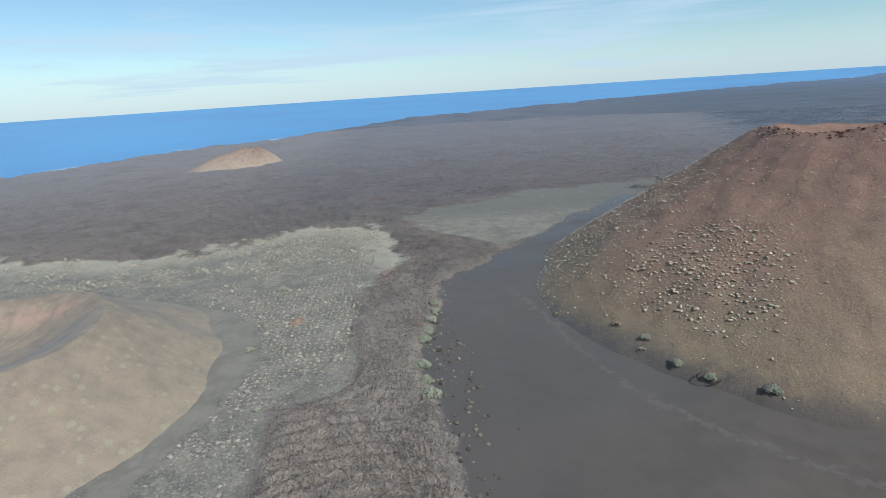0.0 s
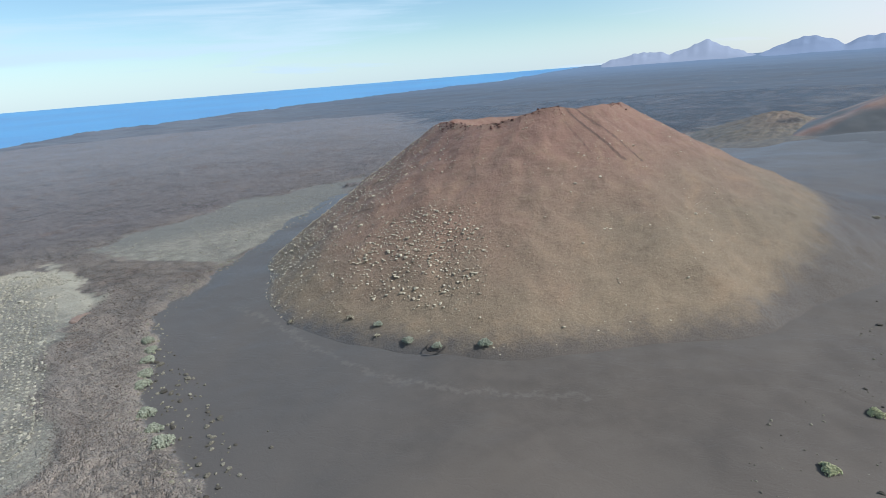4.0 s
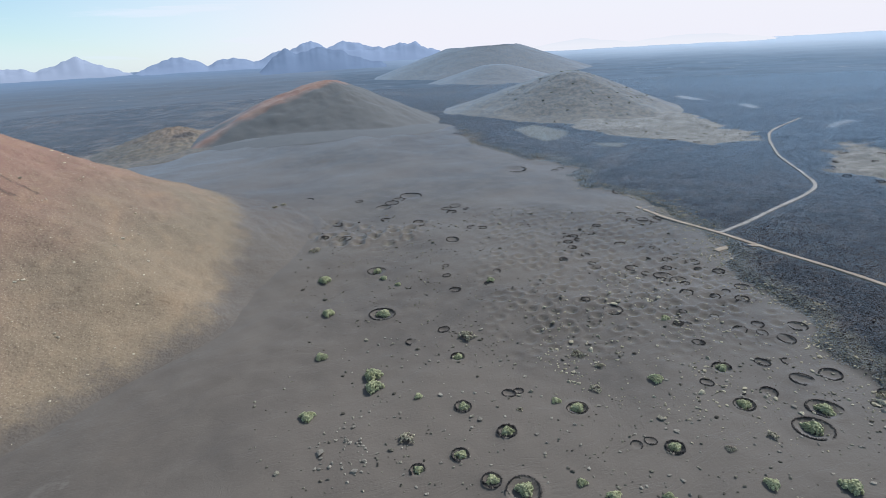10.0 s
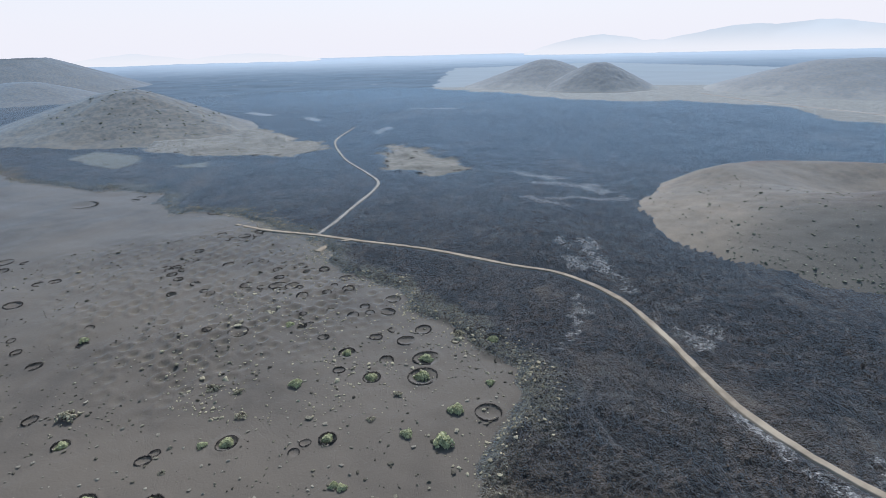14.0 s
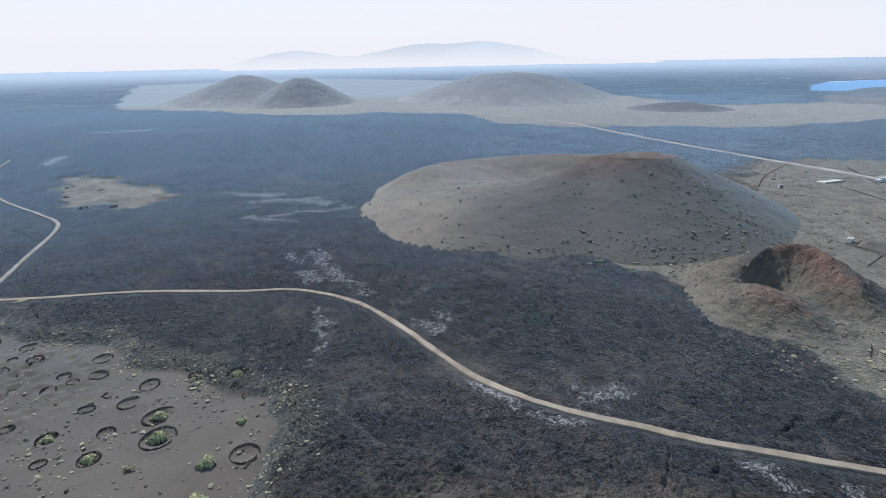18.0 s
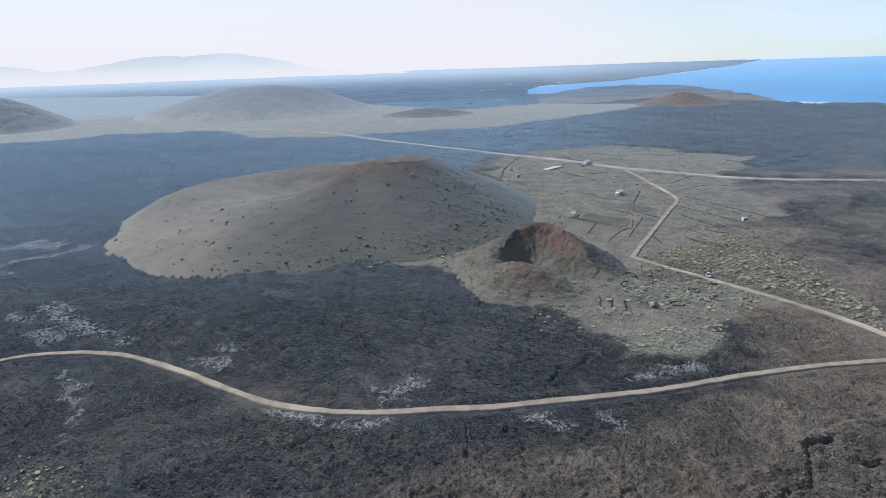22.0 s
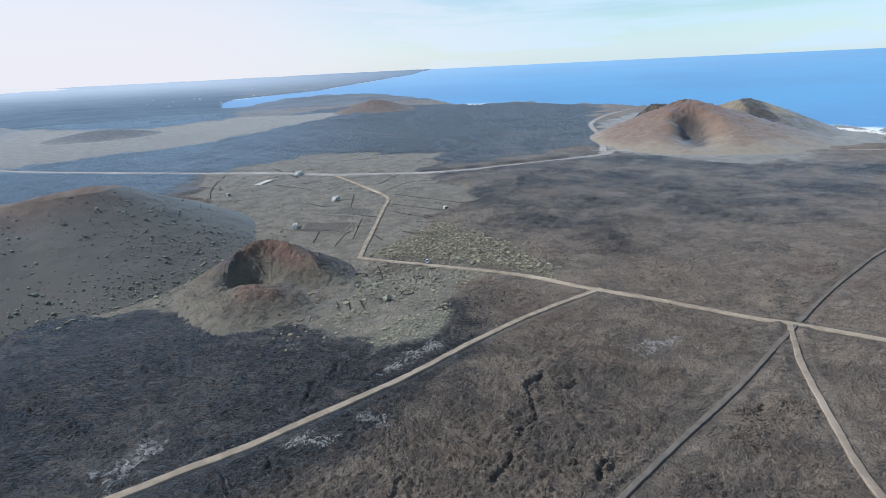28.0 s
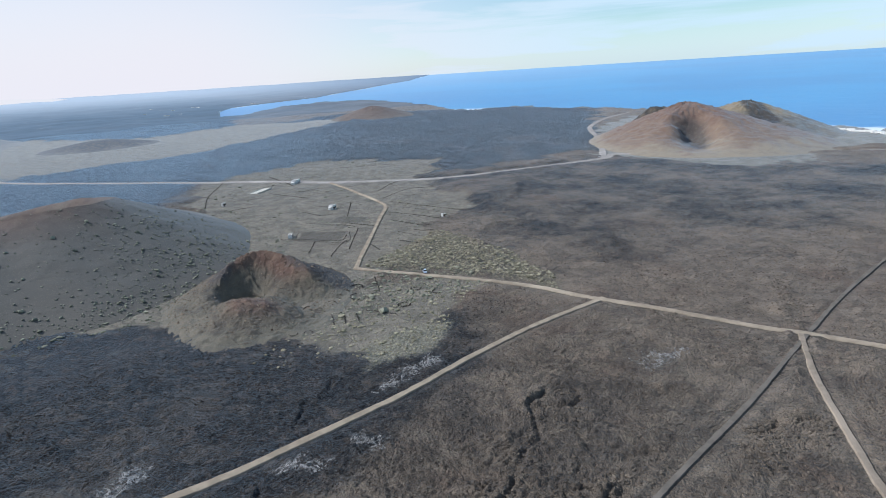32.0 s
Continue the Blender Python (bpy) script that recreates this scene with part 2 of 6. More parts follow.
ISLAND = [(412, -312), (485, -371), (440, -399), (395, -364), (325, -343), (336, -306), (378, -285)]
FAR_SAND = [(1136, -1040), (851, -1018), (692, -977), (545, -963), (455, -1037), (247, -1019), (189, -894), (41, -813), (13, -850), (-51, -855), (-205, -863), (-348, -970), (-582, -1087), (-654, -1163), (-448, -1305), (-222, -1250),
            (100, -1700), (600, -2300), (1500, -2600), (1900, -1900)]
LOBE = [(760, -150), (640, -185), (572, -201), (503, -273), (520, -318), (560, -340), (660, -352), (746, -348), (850, -330)]
PAD = [(650, -100), (691, -136), (605, -155), (563, -117)]
PAD_SMALL = [(540, -163), (530, -194), (510, -183), (518, -165)]
WEST_SAND = [(-495, -349), (-494, -310), (-497, -281), (-499, -227), (-526, -173), (-566, -169), (-600, -192), (-652, -188), (-684, -160), (-737, -146), (-826, -150), (-850, -261), (-889, -572), (-700, -500)]
APRON_LINE = [(44, 254), (55, 218), (61, 179), (67, 154), (79, 135), (97, 114), (112, 98)]

ROAD_MAIN = [(318, -126), (290, -134), (261, -148), (240, -157), (203, -174), (174, -183), (153, -189), (134, -196.5), (116, -196.5), (97, -191), (80, -181), (64, -169), (47, -155.5), (34, -147), (19, -141), (5, -138), (-12, -136), (-30, -134), (-47, -133.5), (-64, -133), (-85, -133), (-110, -135), (-138, -135.5), (-160, -134), (-184, -131.5)]
ROAD_FIELD = [(-232, -468), (-226, -409), (-218, -355), (-196, -325), (-166, -289), (-135, -252), (-132, -241), (-152, -206), (-172, -169), (-180, -138), (-182, -131), (-189, -110), (-198, -79), (-206, -60), (-214, -37), (-226, 0), (-246, 60)]
HIGHWAY = [(476, -1225), (253, -1045), (85, -930), (-18, -775), (-98, -660), (-142, -600), (-200, -530), (-236, -468), (-298, -406), (-360, -372), (-470, -337), (-520, -318), (-700, -60), (-760, 60)]
HIGHWAY_WEST = [(-474, -337), (-540, -385), (-585, -421), (-700, -520), (-830, -579), (-937, -603)]
TRACK_EAST = [(262, -149), (284, -182), (338, -250), (377, -270), (417, -284), (462, -302), (557, -355), (640, -440)]
TRACK_SPUR = [(241, -156), (242, -143), (238, -134)]
TRACK_DARK = [(-60, -55), (-90, -57), (-116, -58), (-152, -59), (-200, -62), (-232, -64), (-273, -65), (-327, -63), (-420, -50)]
TRACK_SOUTH = [(-203, -64), (-179, -52), (-163, -42), (-148, -32), (-138, -25), (-128, -16), (-110, 2)]
ROADS = [rounded(l) for l in (ROAD_MAIN, ROAD_FIELD, HIGHWAY, HIGHWAY_WEST, TRACK_EAST, TRACK_DARK, TRACK_SOUTH)]


# dug hollows and plants in the cinder: x, y, width
RING_BUSH_A = [(240, 28, 9.2), (195, 22, 10.5), (159, -6, 5.0), (132, -6, 5.1), (128, -38, 6.5), (120, -17, 5.5), (113, -4, 4.7), (109, 7, 4.3), (104, -11, 5.0), (100, -18, 8.8), (110, -58, 5.2), (114, -96, 10.0), (121, -104, 8.6), (125, -84, 6.3), (143, -87, 6.0), (111, -127, 8.2), (93, 152, 8.0)]
BUSH_A = [(231, 24, 3.1), (223, 17, 2.5), (219, -24, 3.5), (231, 51, 5.3), (198, 44, 4.7), (165, 41, 4.1), (132, 39, 3.9), (152, 22, 5.7), (145, 21, 5.1), (138, 7, 2.5), (132, -33, 2.4), (96, -38, 3.2), (101, -32, 2.1), (96, -74, 3.2), (94, -91, 4.1), (87, -79, 5.4), (96, -108, 2.5), (95, -50, 2.1), (93, -51, 2.4), (139, -65, 3.8), (175, -83, 3.2), (83, 178, 3.4), (87, 162, 4.4), (106, 139, 4.8)]
RING_A = [(228, -5, 4.1), (213, -8, 4.9), (228, -28, 3.6), (179, -2, 4.7), (172, 10, 4.1), (137, -20, 3.9), (138, -23, 3.2), (112, -49, 3.2), (113, -53, 3.0), (87, -97, 8.4), (135, -107, 6.6), (137, -117, 7.3), (130, -94, 5.1), (136, -79, 3.8), (158, -117, 6.4), (166, -126, 6.7), (168, -113, 4.2), (165, -105, 5.0), (145, -101, 4.6), (145, -109, 3.9), (187, -118, 5.5), (190, -109, 4.0), (195, -100, 5.5), (209, -103, 6.8), (215, -99, 7.5), (225, -89, 6.5), (232, -108, 4.6), (228, -118, 6.3), (223, -104, 4.4), (220, -117, 3.9)]
RING_B = [(216, -124, 5.6), (199, -125, 6.4), (185, -67, 7.8), (179, -91, 3.2), (169, -88, 4.5), (158, -87, 3.8), (238, -61, 4.4), (243, -73, 4.5), (233, -73, 3.8), (256, -94, 5.4), (285, -91, 4.6), (294, -113, 4.8), (294, -120, 6.9), (294, -129, 4.9), (306, -112, 5.0), (269, -74, 4.3), (275, -65, 3.7), (296, -22, 5.6), (294, -28, 5.0), (369, 85, 4.9), (194, -59, 3.8), (162, -111, 3.7)]
RING_C = [(219, -93, 4.3), (355, -129, 12.2), (102, -120, 3.9)]
RING_D = [(346, 32, 10.7), (355, 27, 10.2), (363, 23, 9.7), (372, 15, 16.8), (342, -15, 7.8), (337, -9, 7.0), (329, -12, 6.1), (333, -22, 4.1), (362, 50, 5.6), (312, 9, 5.8), (306, 7, 4.5), (312, 57, 6.6), (320, 29, 6.0), (276, -10, 8.1), (280, 39, 6.5), (282, 48, 6.6), (285, 61, 6.1), (216, -23, 4.2), (239, -5, 3.6), (445, -71, 20.2), (436, -102, 6.4), (442, -108, 6.5), (291, -108, 4.5), (289, -119, 8.4)]
RING_E = [(289, -126, 6.5), (275, -85, 3.6), (272, -70, 4.7), (268, -70, 4.1), (261, -69, 4.6), (264, -75, 4.6), (253, -69, 4.4), (228, -74, 3.6), (250, -103, 4.0), (249, -108, 3.4), (231, -92, 3.7), (212, -97, 4.0), (205, -104, 3.9), (195, -116, 3.4), (175, -101, 3.1), (128, -87, 3.6), (171, -86, 3.8), (119, -130, 3.2), (126, -125, 4.4), (122, -119, 3.1)]
RING_F = [(329, -330, 7), (345, -300, 6), (362, -290, 6), (318, -334, 6), (392, -300, 7), (410, -318, 6), (440, -345, 7), (400, -340, 5), (425, -365, 6), (530, -265, 7), (512, -290, 7), (540, -245, 6), (560, -225, 7), (590, -205, 7), (620, -195, 6), (650, -185, 6)]
SCRUB_A = [(172, -10, 7.0), (129, -22, 2.0), (120, 10, 5.5), (108, -71, 2.7), (157, -46, 4.8), (149, -51, 3.9), (137, -46, 4.0), (267, 62, 6.1), (325, 97, 5.2), (348, 98, 4.7), (125, -124, 5.0), (112, -84, 3.6), (60, 217, 3.6), (77, 191, 4.6), (80, 174, 3.6)]
PALE_BUSH_A = [(6, 237, 5.4), (6, 229, 5.2), (4, 220, 5.6), (2, 209, 5.9), (0, 201, 6.1), (-1, 181, 6.1), (-0, 169, 5.8), (1, 159, 7.1), (-73, 208, 4.1), (-74, 278, 6.4), (-58, 162, 2.9)]

BLACK_FLOW = [(75, -72), (30, -100), (-24, -111), (-64, -117), (-112, -128), (-140, -160), (-115, -182), (-72, -196), (-36, -250), (-60, -420), (-150, -600), (-420, -1300), (-900, -2600), (-900, -5200), (5200, -5200), (5200, 900), (1500, 250), (700, -20), (350, -100)]
WEST_FLOW = [(-300, -415), (-378, -369), (-462, -339), (-545, -228), (-540, -130), (-420, -115), (-330, -135), (-265, -165), (-215, -205), (-235, -265), (-275, -340)]
EAST_FLOW = [(440, 470), (700, 420), (900, 290), (1200, 200), (2600, 500), (2400, 2600), (1100, 2300), (620, 1000)]
NORTH_FLOW = [(-140, -600), (-400, -1250), (-700, -1300), (-981, -900), (-981, -717), (-515, -365), (-321, -403)]
TAN_BAND = [(-97, 120), (-84, 120), (-80, 138), (-74, 156), (-68, 183), (-66, 205), (-76, 232), (-94, 254), (-121, 271), (-140, 278), (-130, 255), (-100, 200)]
PALE_ROCK = [((280, -350), (240, -352), 6), ((215, -343), (190, -338), 6), ((222, -292), (205, -288), 4), ((960, -440), (900, -445), 12), ((790, -458), (760, -455), 10), ((770, -655), (690, -690), 10), ((158, -232), (150, -228), 3), ((143, -238), (118, -214), 4), ((136, -214), (128, -209), 5), ((112, -212), (98, -202), 3), ((104, -172), (98, -158), 1.6), ((97, -156), (91, -140), 0.3), ((112, -182), (104, -172), 0.8), ((-8, -150), (-4, -147), 4.5), ((0, -144), (4, -146), 3), ((34, -144), (22, -137), 2.6),
             ((12, -133), (4, -132), 2.4), ((-40, -127), (-46, -124), 2.5), ((-60, -124), (-62, -118), 2.5), ((210, -300), (170, -330), 4), ((245, -330), (205, -350), 5), ((200, -290), (190, -292), 3), ((-78, -141), (-100, -143), 2.2), ((70, -182), (58, -176), 2), ((-150, -90), (-162, -86), 3), ((62, -190), (54, -186), 2), ((560, -420), (600, -470), 8)]
GULLIES = [[(-117, -104), (-109, -101), (-104, -100), (-102, -96), (-98, -91), (-94, -89), (-90, -89), (-86, -87), (-81, -84), (-77, -81), (-71, -79)], [(-120, -97), (-117, -93), (-113, -93), (-109, -96), (-105, -98)], [(-190, -112), (-183, -104), (-186, -96)], [(-104, -60), (-96, -66), (-90, -62)],
           [(-137, -53), (-142, -50), (-147, -51)], [(-150, -47), (-156, -41)], [(-131, -50), (-127, -44)]]
LEVEES = [[(-83, -94), (-93, -98), (-103, -102), (-119, -104), (-126, -100), (-132, -91), (-139, -83), (-145, -73)], [(-320, -100), (-329, -99), (-338, -93), (-347, -80), (-348, -70)], [(-214, -240), (-226, -245), (-238, -244), (-247, -240)], [(-283, -280), (-313, -305), (-335, -320), (-361, -324)],
          [(-243, -88), (-227, -78), (-216, -71)]]

COAST = [(-60, 1000), (-36, 1180), (-30, 1235), (-23, 1390), (-15, 1440), (-9.3, 1560), (-4.6, 1730), (1.2, 1970), (10.6, 2150), (21.7, 2500), (31.4, 2900), (39.7, 3250), (46, 4300), (49, 5200), (196, 5200),
         (197, 1760), (199, 1750), (203, 2040), (211, 2030), (216.5, 1640), (220, 1380), (226, 1360), (237, 1185), (253, 850), (258, 830), (275, 800), (300, 1000)]
FAR_COAST = [(195, 1700), (198, 2200), (206, 2500), (211, 3100), (215.5, 3900), (218, 5200)]


def sea_side(az, r):
    """Metres (along the ray) past the coast, negative on land."""
    a = np.where(az > 300, az - 360, az)
    rc = np.interp(a, [p[0] for p in COAST], [p[1] for p in COAST])
    rf = np.interp(a, [p[0] for p in FAR_COAST], [p[1] for p in FAR_COAST], left=5200, right=5200)
    s = r - rc + 22 * vnoise(a, a * 0, 0.9, 5) + 8 * vnoise(a, a * 0, 0.25, 6)
    return np.minimum(s, np.where((a > 195) & (a < 219), rf - r, 1e5))


def dimples(x, y, cell, seed):
    """Rows of dug pits: -1 in a pit's middle, 1 at its rim, 0 between."""
    u, v = x / cell, y / cell
    iu, iv = np.floor(u).astype(np.int64), np.floor(v).astype(np.int64)
    du = u - iu - 0.5 - 0.42 * (lattice(iu, iv, seed) - 0.5)
    dv = v - iv - 0.5 - 0.42 * (lattice(iu, iv, seed + 9) - 0.5)
    d = np.hypot(du, dv) / (0.36 + 0.1 * lattice(iu, iv, seed + 4))
    return np.where(d < 1, d * d * 2 - 1, np.clip(1.6 - 0.6 * d, 0, 1) * smooth(1.9, 1.0, d)) * (lattice(iu, iv, seed + 2) > 0.32)


def skirts(x, y):
    """Sand banked up round the cones."""
    z = np.zeros_like(np.asarray(x, float))
    for cx, cy, h, s in ((310, 240, 16, 80), (270, 330, 14, 70), (700, 150, 22, 130), (560, 60, 6, 90), (-60, 250, 0, 10)):
        z = z + h * np.exp(-((x - cx) ** 2 + (y - cy) ** 2) / (2 * s * s))
    z = z + 1.2 * np.exp(-((x - 185) ** 2 + (y + 30) ** 2) / (2 * 32 ** 2)) + 1.0 * np.exp(-((x - 240) ** 2 + (y + 55) ** 2) / (2 * 40 ** 2))
    return z


def land(x, y):
    """The ground's height without its rubble."""
    r = np.hypot(x, y)
    return bend(r) + skirts(x, y) + 0.5 + 1.2 * (0.6 + vnoise(x, y, 90, 3)).clip(0) * smooth(60, 300, r)


def land_at(x, y):
    return float(land(np.array([float(x)]), np.array([float(y)]))[0])


GRID = {}


def gz(x, y):
    """The built ground's height at places."""
    x, y = np.asarray(x, float), np.asarray(y, float)
    a = (np.degrees(np.arctan2(x, y)) + 50) % 360 - 50
    rr = np.hypot(x, y)
    az, r, z = GRID["az"], GRID["r"], GRID["z"]
    i = np.clip(np.searchsorted(az, a) - 1, 0, len(az) - 2)
    j = np.clip(np.searchsorted(r, rr) - 1, 0, len(r) - 2)
    u, v = np.clip((a - az[i]) / (az[i + 1] - az[i]), 0, 1), np.clip((rr - r[j]) / (r[j + 1] - r[j]), 0, 1)
    return (z[i, j] * (1 - u) + z[i + 1, j] * u) * (1 - v) + (z[i, j + 1] * (1 - u) + z[i + 1, j + 1] * u) * v


def build_ground():
    az = np.concatenate([np.arange(-50, 268, 0.25), np.arange(268, 310, 2.0)])
    dep = np.concatenate([np.arange(48, 12, -0.14), np.arange(12, 4, -0.065), np.arange(4, 2.2, -0.03)])
    r = np.concatenate([[0.5, 15, 30, 45, 60, 72, 82], EYE_H / np.tan(np.radians(dep)), np.geomspace(2620, 4960, 34)])
    A, Rr = np.meshgrid(np.radians(az), r, indexing="ij")
    x, y = Rr * np.sin(A), Rr * np.cos(A)
    warp = 6 * fbm(x, y, 30, 3, 40) * np.clip(Rr / 250, 0.4, 3)
    wx, wy = x + warp, y + 6 * fbm(x, y, 30, 3, 80) * np.clip(Rr / 250, 0.4, 3)
    sand = inside(SAND, wx, wy)
    gravel = np.maximum(np.maximum(inside(GRAVEL, wx, wy), inside(GRAVEL_FAR, wx, wy)), inside(TAN_BAND, x, y))
    field = np.maximum(inside(FIELDS, wx, wy), inside(LICHEN_LOW, wx, wy))
    lichen = inside(LICHEN, wx, wy)
    far = np.maximum(inside(FAR_SAND, wx, wy), np.maximum(inside(WEST_SAND, wx, wy), inside(ISLAND, wx, wy)))
    far = np.maximum(far, inside(LOBE, wx, wy))
    road = np.full(x.shape, 1e9)
    for line in ROADS:
        road = np.minimum(road, beside(line, x, y))
    flow = np.maximum(inside(BLACK_FLOW, wx, wy), np.maximum(np.minimum(0.15 * inside(WEST_FLOW, wx, wy), 0.5), np.maximum(inside(NORTH_FLOW, wx, wy), np.minimum(0.1 * inside(EAST_FLOW, wx, wy), 4.0))))
    bare = np.maximum(np.maximum(sand, gravel), np.maximum(field, far))
    lava = smooth(2.0, -5.0, bare) * smooth(3.0, 9.0, road)
    rub = np.abs(fbm(x, y, 1.7, 2, 7, 0.8)) * 0.8 + 0.5 * fbm(x, y, 18, 3, 11) * (0.5 + 0.5 * vnoise(x, y, 70, 14))
    fold = 1 - 2.2 * np.abs(vnoise(x + 5 * vnoise(x, y, 20, 15), y + 5 * vnoise(x, y, 20, 16), 11, 17))
    rub = rub + (0.3 + 0.45 * vnoise(x, y, 60, 18)).clip(0) * fold + 0.35 * smooth(150, 350, Rr) * (1 - 2 * np.abs(vnoise(x, y, 27, 19)))
    near = smooth(900, 200, Rr) * 0.6 + 0.4
    z = land(x, y) + lava * (rub * smooth(58, 84, Rr) + 0.3) * near
    tongue = lava * smooth(-60, -44, x) * smooth(6, -4, x) * smooth(178, 150, y) * smooth(60, 90, y)
    z = z + 0.8 * tongue * np.sin(np.hypot(x + 20, y - 30) * 1.15 + 2.2 * vnoise(x, y, 18, 55)) * (0.6 + 0.6 * vnoise(x, y, 12, 56))
    # winding cracks and pressure ridges in the crust
    qx, qy = x + 9 * vnoise(x, y, 16, 101) + 3 * vnoise(x, y, 5, 102), y + 9 * vnoise(x, y, 16, 103) + 3 * vnoise(x, y, 5, 104)
    for size, deep, seed in ((46, 0.9, 105), (24, 0.6, 106), (15, 0.5, 107)):
        wide = np.clip(Rr / 300, 0.6, 2.2) * 1.1 / size
        seam = np.abs(vnoise(qx, qy, size, seed))
        some = smooth(-0.1, 0.35, vnoise(x, y, size * 3.1, seed + 10))
        z = z + lava * smooth(85, 110, Rr) * some * (0.8 * deep * smooth(4 * wide, wide, seam) - 1.3 * deep * smooth(wide, 0.3 * wide, seam))
    for line in GULLIES:
        d = beside(line, x + 1.4 * vnoise(x, y, 5, 90), y + 1.4 * vnoise(x, y, 5, 91))
        z = z - 1.3 * lava * smooth(1.3, 0.4, d) * np.clip(0.75 + 0.5 * vnoise(x, y, 3.5, 92), 0.35, 1.2) + 0.4 * lava * smooth(6, 2.2, d)
    for k, line in enumerate(LEVEES):
        d = beside(line, x + 4 * vnoise(x, y, 9, 93), y + 4 * vnoise(x, y, 9, 94))
        z = z + (0.8 + Rr / 400) * lava * smooth(3.0 + Rr / 150, 0.4, d) * (0.8 + 0.5 * vnoise(x, y, 8, 95))
    for line in (TRACK_DARK, TRACK_SOUTH, ROAD_MAIN):
        d = beside(rounded(line), x, y)
        z = z + 0.75 * smooth(6.5, 4.2, d) * smooth(2.2, 3.4, d) * (0.7 + 0.5 * vnoise(x, y, 4, 96)) * smooth(2.0, -5.0, bare)
    # broad swells, flow lobes and steps of the old flows
    lx, ly = x + 30 * fbm(x, y, 70, 3, 97), y + 30 * fbm(x, y, 70, 3, 98)
    lobe = fbm(lx, ly, 95, 2, 99)
    z = z + lava * smooth(90, 140, Rr) * (0.7 * smooth(0.0, 0.05, lobe) + 0.6 * smooth(0.42, 0.46, lobe) + 0.6 * smooth(-0.4, -0.35, lobe))
    z = z + 2.0 * lava * smooth(500, 1500, Rr) * fbm(x, y, 160, 3, 21)
    z = z + smooth(4, 30, np.maximum(inside(ISLAND, wx, wy), inside(LOBE, wx, wy))) * 3.0 * (0.5 + fbm(x, y, 45, 3, 23))
    # dug pits and low dunes in the cinder
    pits = smooth(0, 12, inside(SAND, x, y)) * smooth(140, 185, x) * smooth(-8, -40, y) * smooth(345, 300, x)
    z = z + 0.75 * pits * dimples(x * 0.9 + y * 0.3, y * 0.9 - x * 0.3, 6.2, 3)
    pits2 = inside([(324, 81), (328, 65), (312, 37), (317, -2), (279, 9), (266, 32), (276, 63), (295, 78)], x, y)
    z = z + 1.5 * smooth(-2, 6, pits2) * dimples(x, y, 9.0, 13)
    hollow = np.maximum(smooth(-2, 6, pits2), pits * 0.5) * smooth(-0.1, -0.8, np.where(pits2 > 0, dimples(x, y, 9.0, 13), dimples(x * 0.9 + y * 0.3, y * 0.9 - x * 0.3, 6.2, 3)))
    z = z + smooth(0, 20, sand) * (0.8 * vnoise(x, y, 24, 60) + 0.9 * vnoise(x + 0.5 * y, y, 48, 62) + 0.16 * vnoise(x, y, 6, 61))
    z = z + smooth(0, 10, gravel) * 0.35 * np.abs(fbm(x, y, 4, 2, 33))
    for lst, depth in ((RING_A, 0.4), (RING_B, 0.3), (RING_C, 0.4), (RING_D, 0.5), (RING_E, 0.4), (RING_BUSH_A, 0.6)):
        for px, py, w in lst:
            near_it = (np.abs(x - px) < w) & (np.abs(y - py) < w)
            d = np.hypot(x[near_it] - px, y[near_it] - py) / (0.5 * w)
            z[near_it] += depth * np.clip(w / 6, 0.5, 1.4) * (0.35 * np.exp(-((d - 1.05) / 0.3) ** 2) - smooth(0.95, 0.2, d))
    pale = np.full(x.shape, -50.0)
    jx, jy = x + 2.2 * fbm(x, y, 5, 2, 70), y + 2.2 * fbm(x, y, 5, 2, 71)
    for a, b, w in PALE_ROCK:
        pale = np.maximum(pale, w - beside([a, b], jx, jy))
    streak = 2.4 - beside(APRON_LINE, x + 2 * vnoise(x, y, 5, 72), y + 2 * vnoise(x, y, 5, 73))
    sea = sea_side(np.degrees(A), Rr)
    z = np.where(sea > 0, bend(Rr) - np.clip(sea * 0.2, 0, 14) - 0.5, np.maximum(z, bend(Rr) + 0.2))
    # dip under the small crater's floor
    z = z - 9 * np.exp(-((x + 78) ** 2 + (y + 249) ** 2) / (2 * 11 ** 2))
    cut = int(np.searchsorted(r, 1550))
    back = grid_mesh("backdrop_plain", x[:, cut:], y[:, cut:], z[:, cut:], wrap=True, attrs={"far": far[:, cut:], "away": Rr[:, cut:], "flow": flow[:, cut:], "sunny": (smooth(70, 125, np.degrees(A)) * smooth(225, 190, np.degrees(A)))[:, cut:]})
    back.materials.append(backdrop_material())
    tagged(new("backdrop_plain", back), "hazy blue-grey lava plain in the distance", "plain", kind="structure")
    x, y, z = x[:, :cut + 1], y[:, :cut + 1], z[:, :cut + 1]
    sand, gravel, field, lichen, far, pale, streak, flow = (v[:, :cut + 1] for v in (sand, gravel, field, lichen, far, pale, streak, flow))
    r = r[:cut + 1]
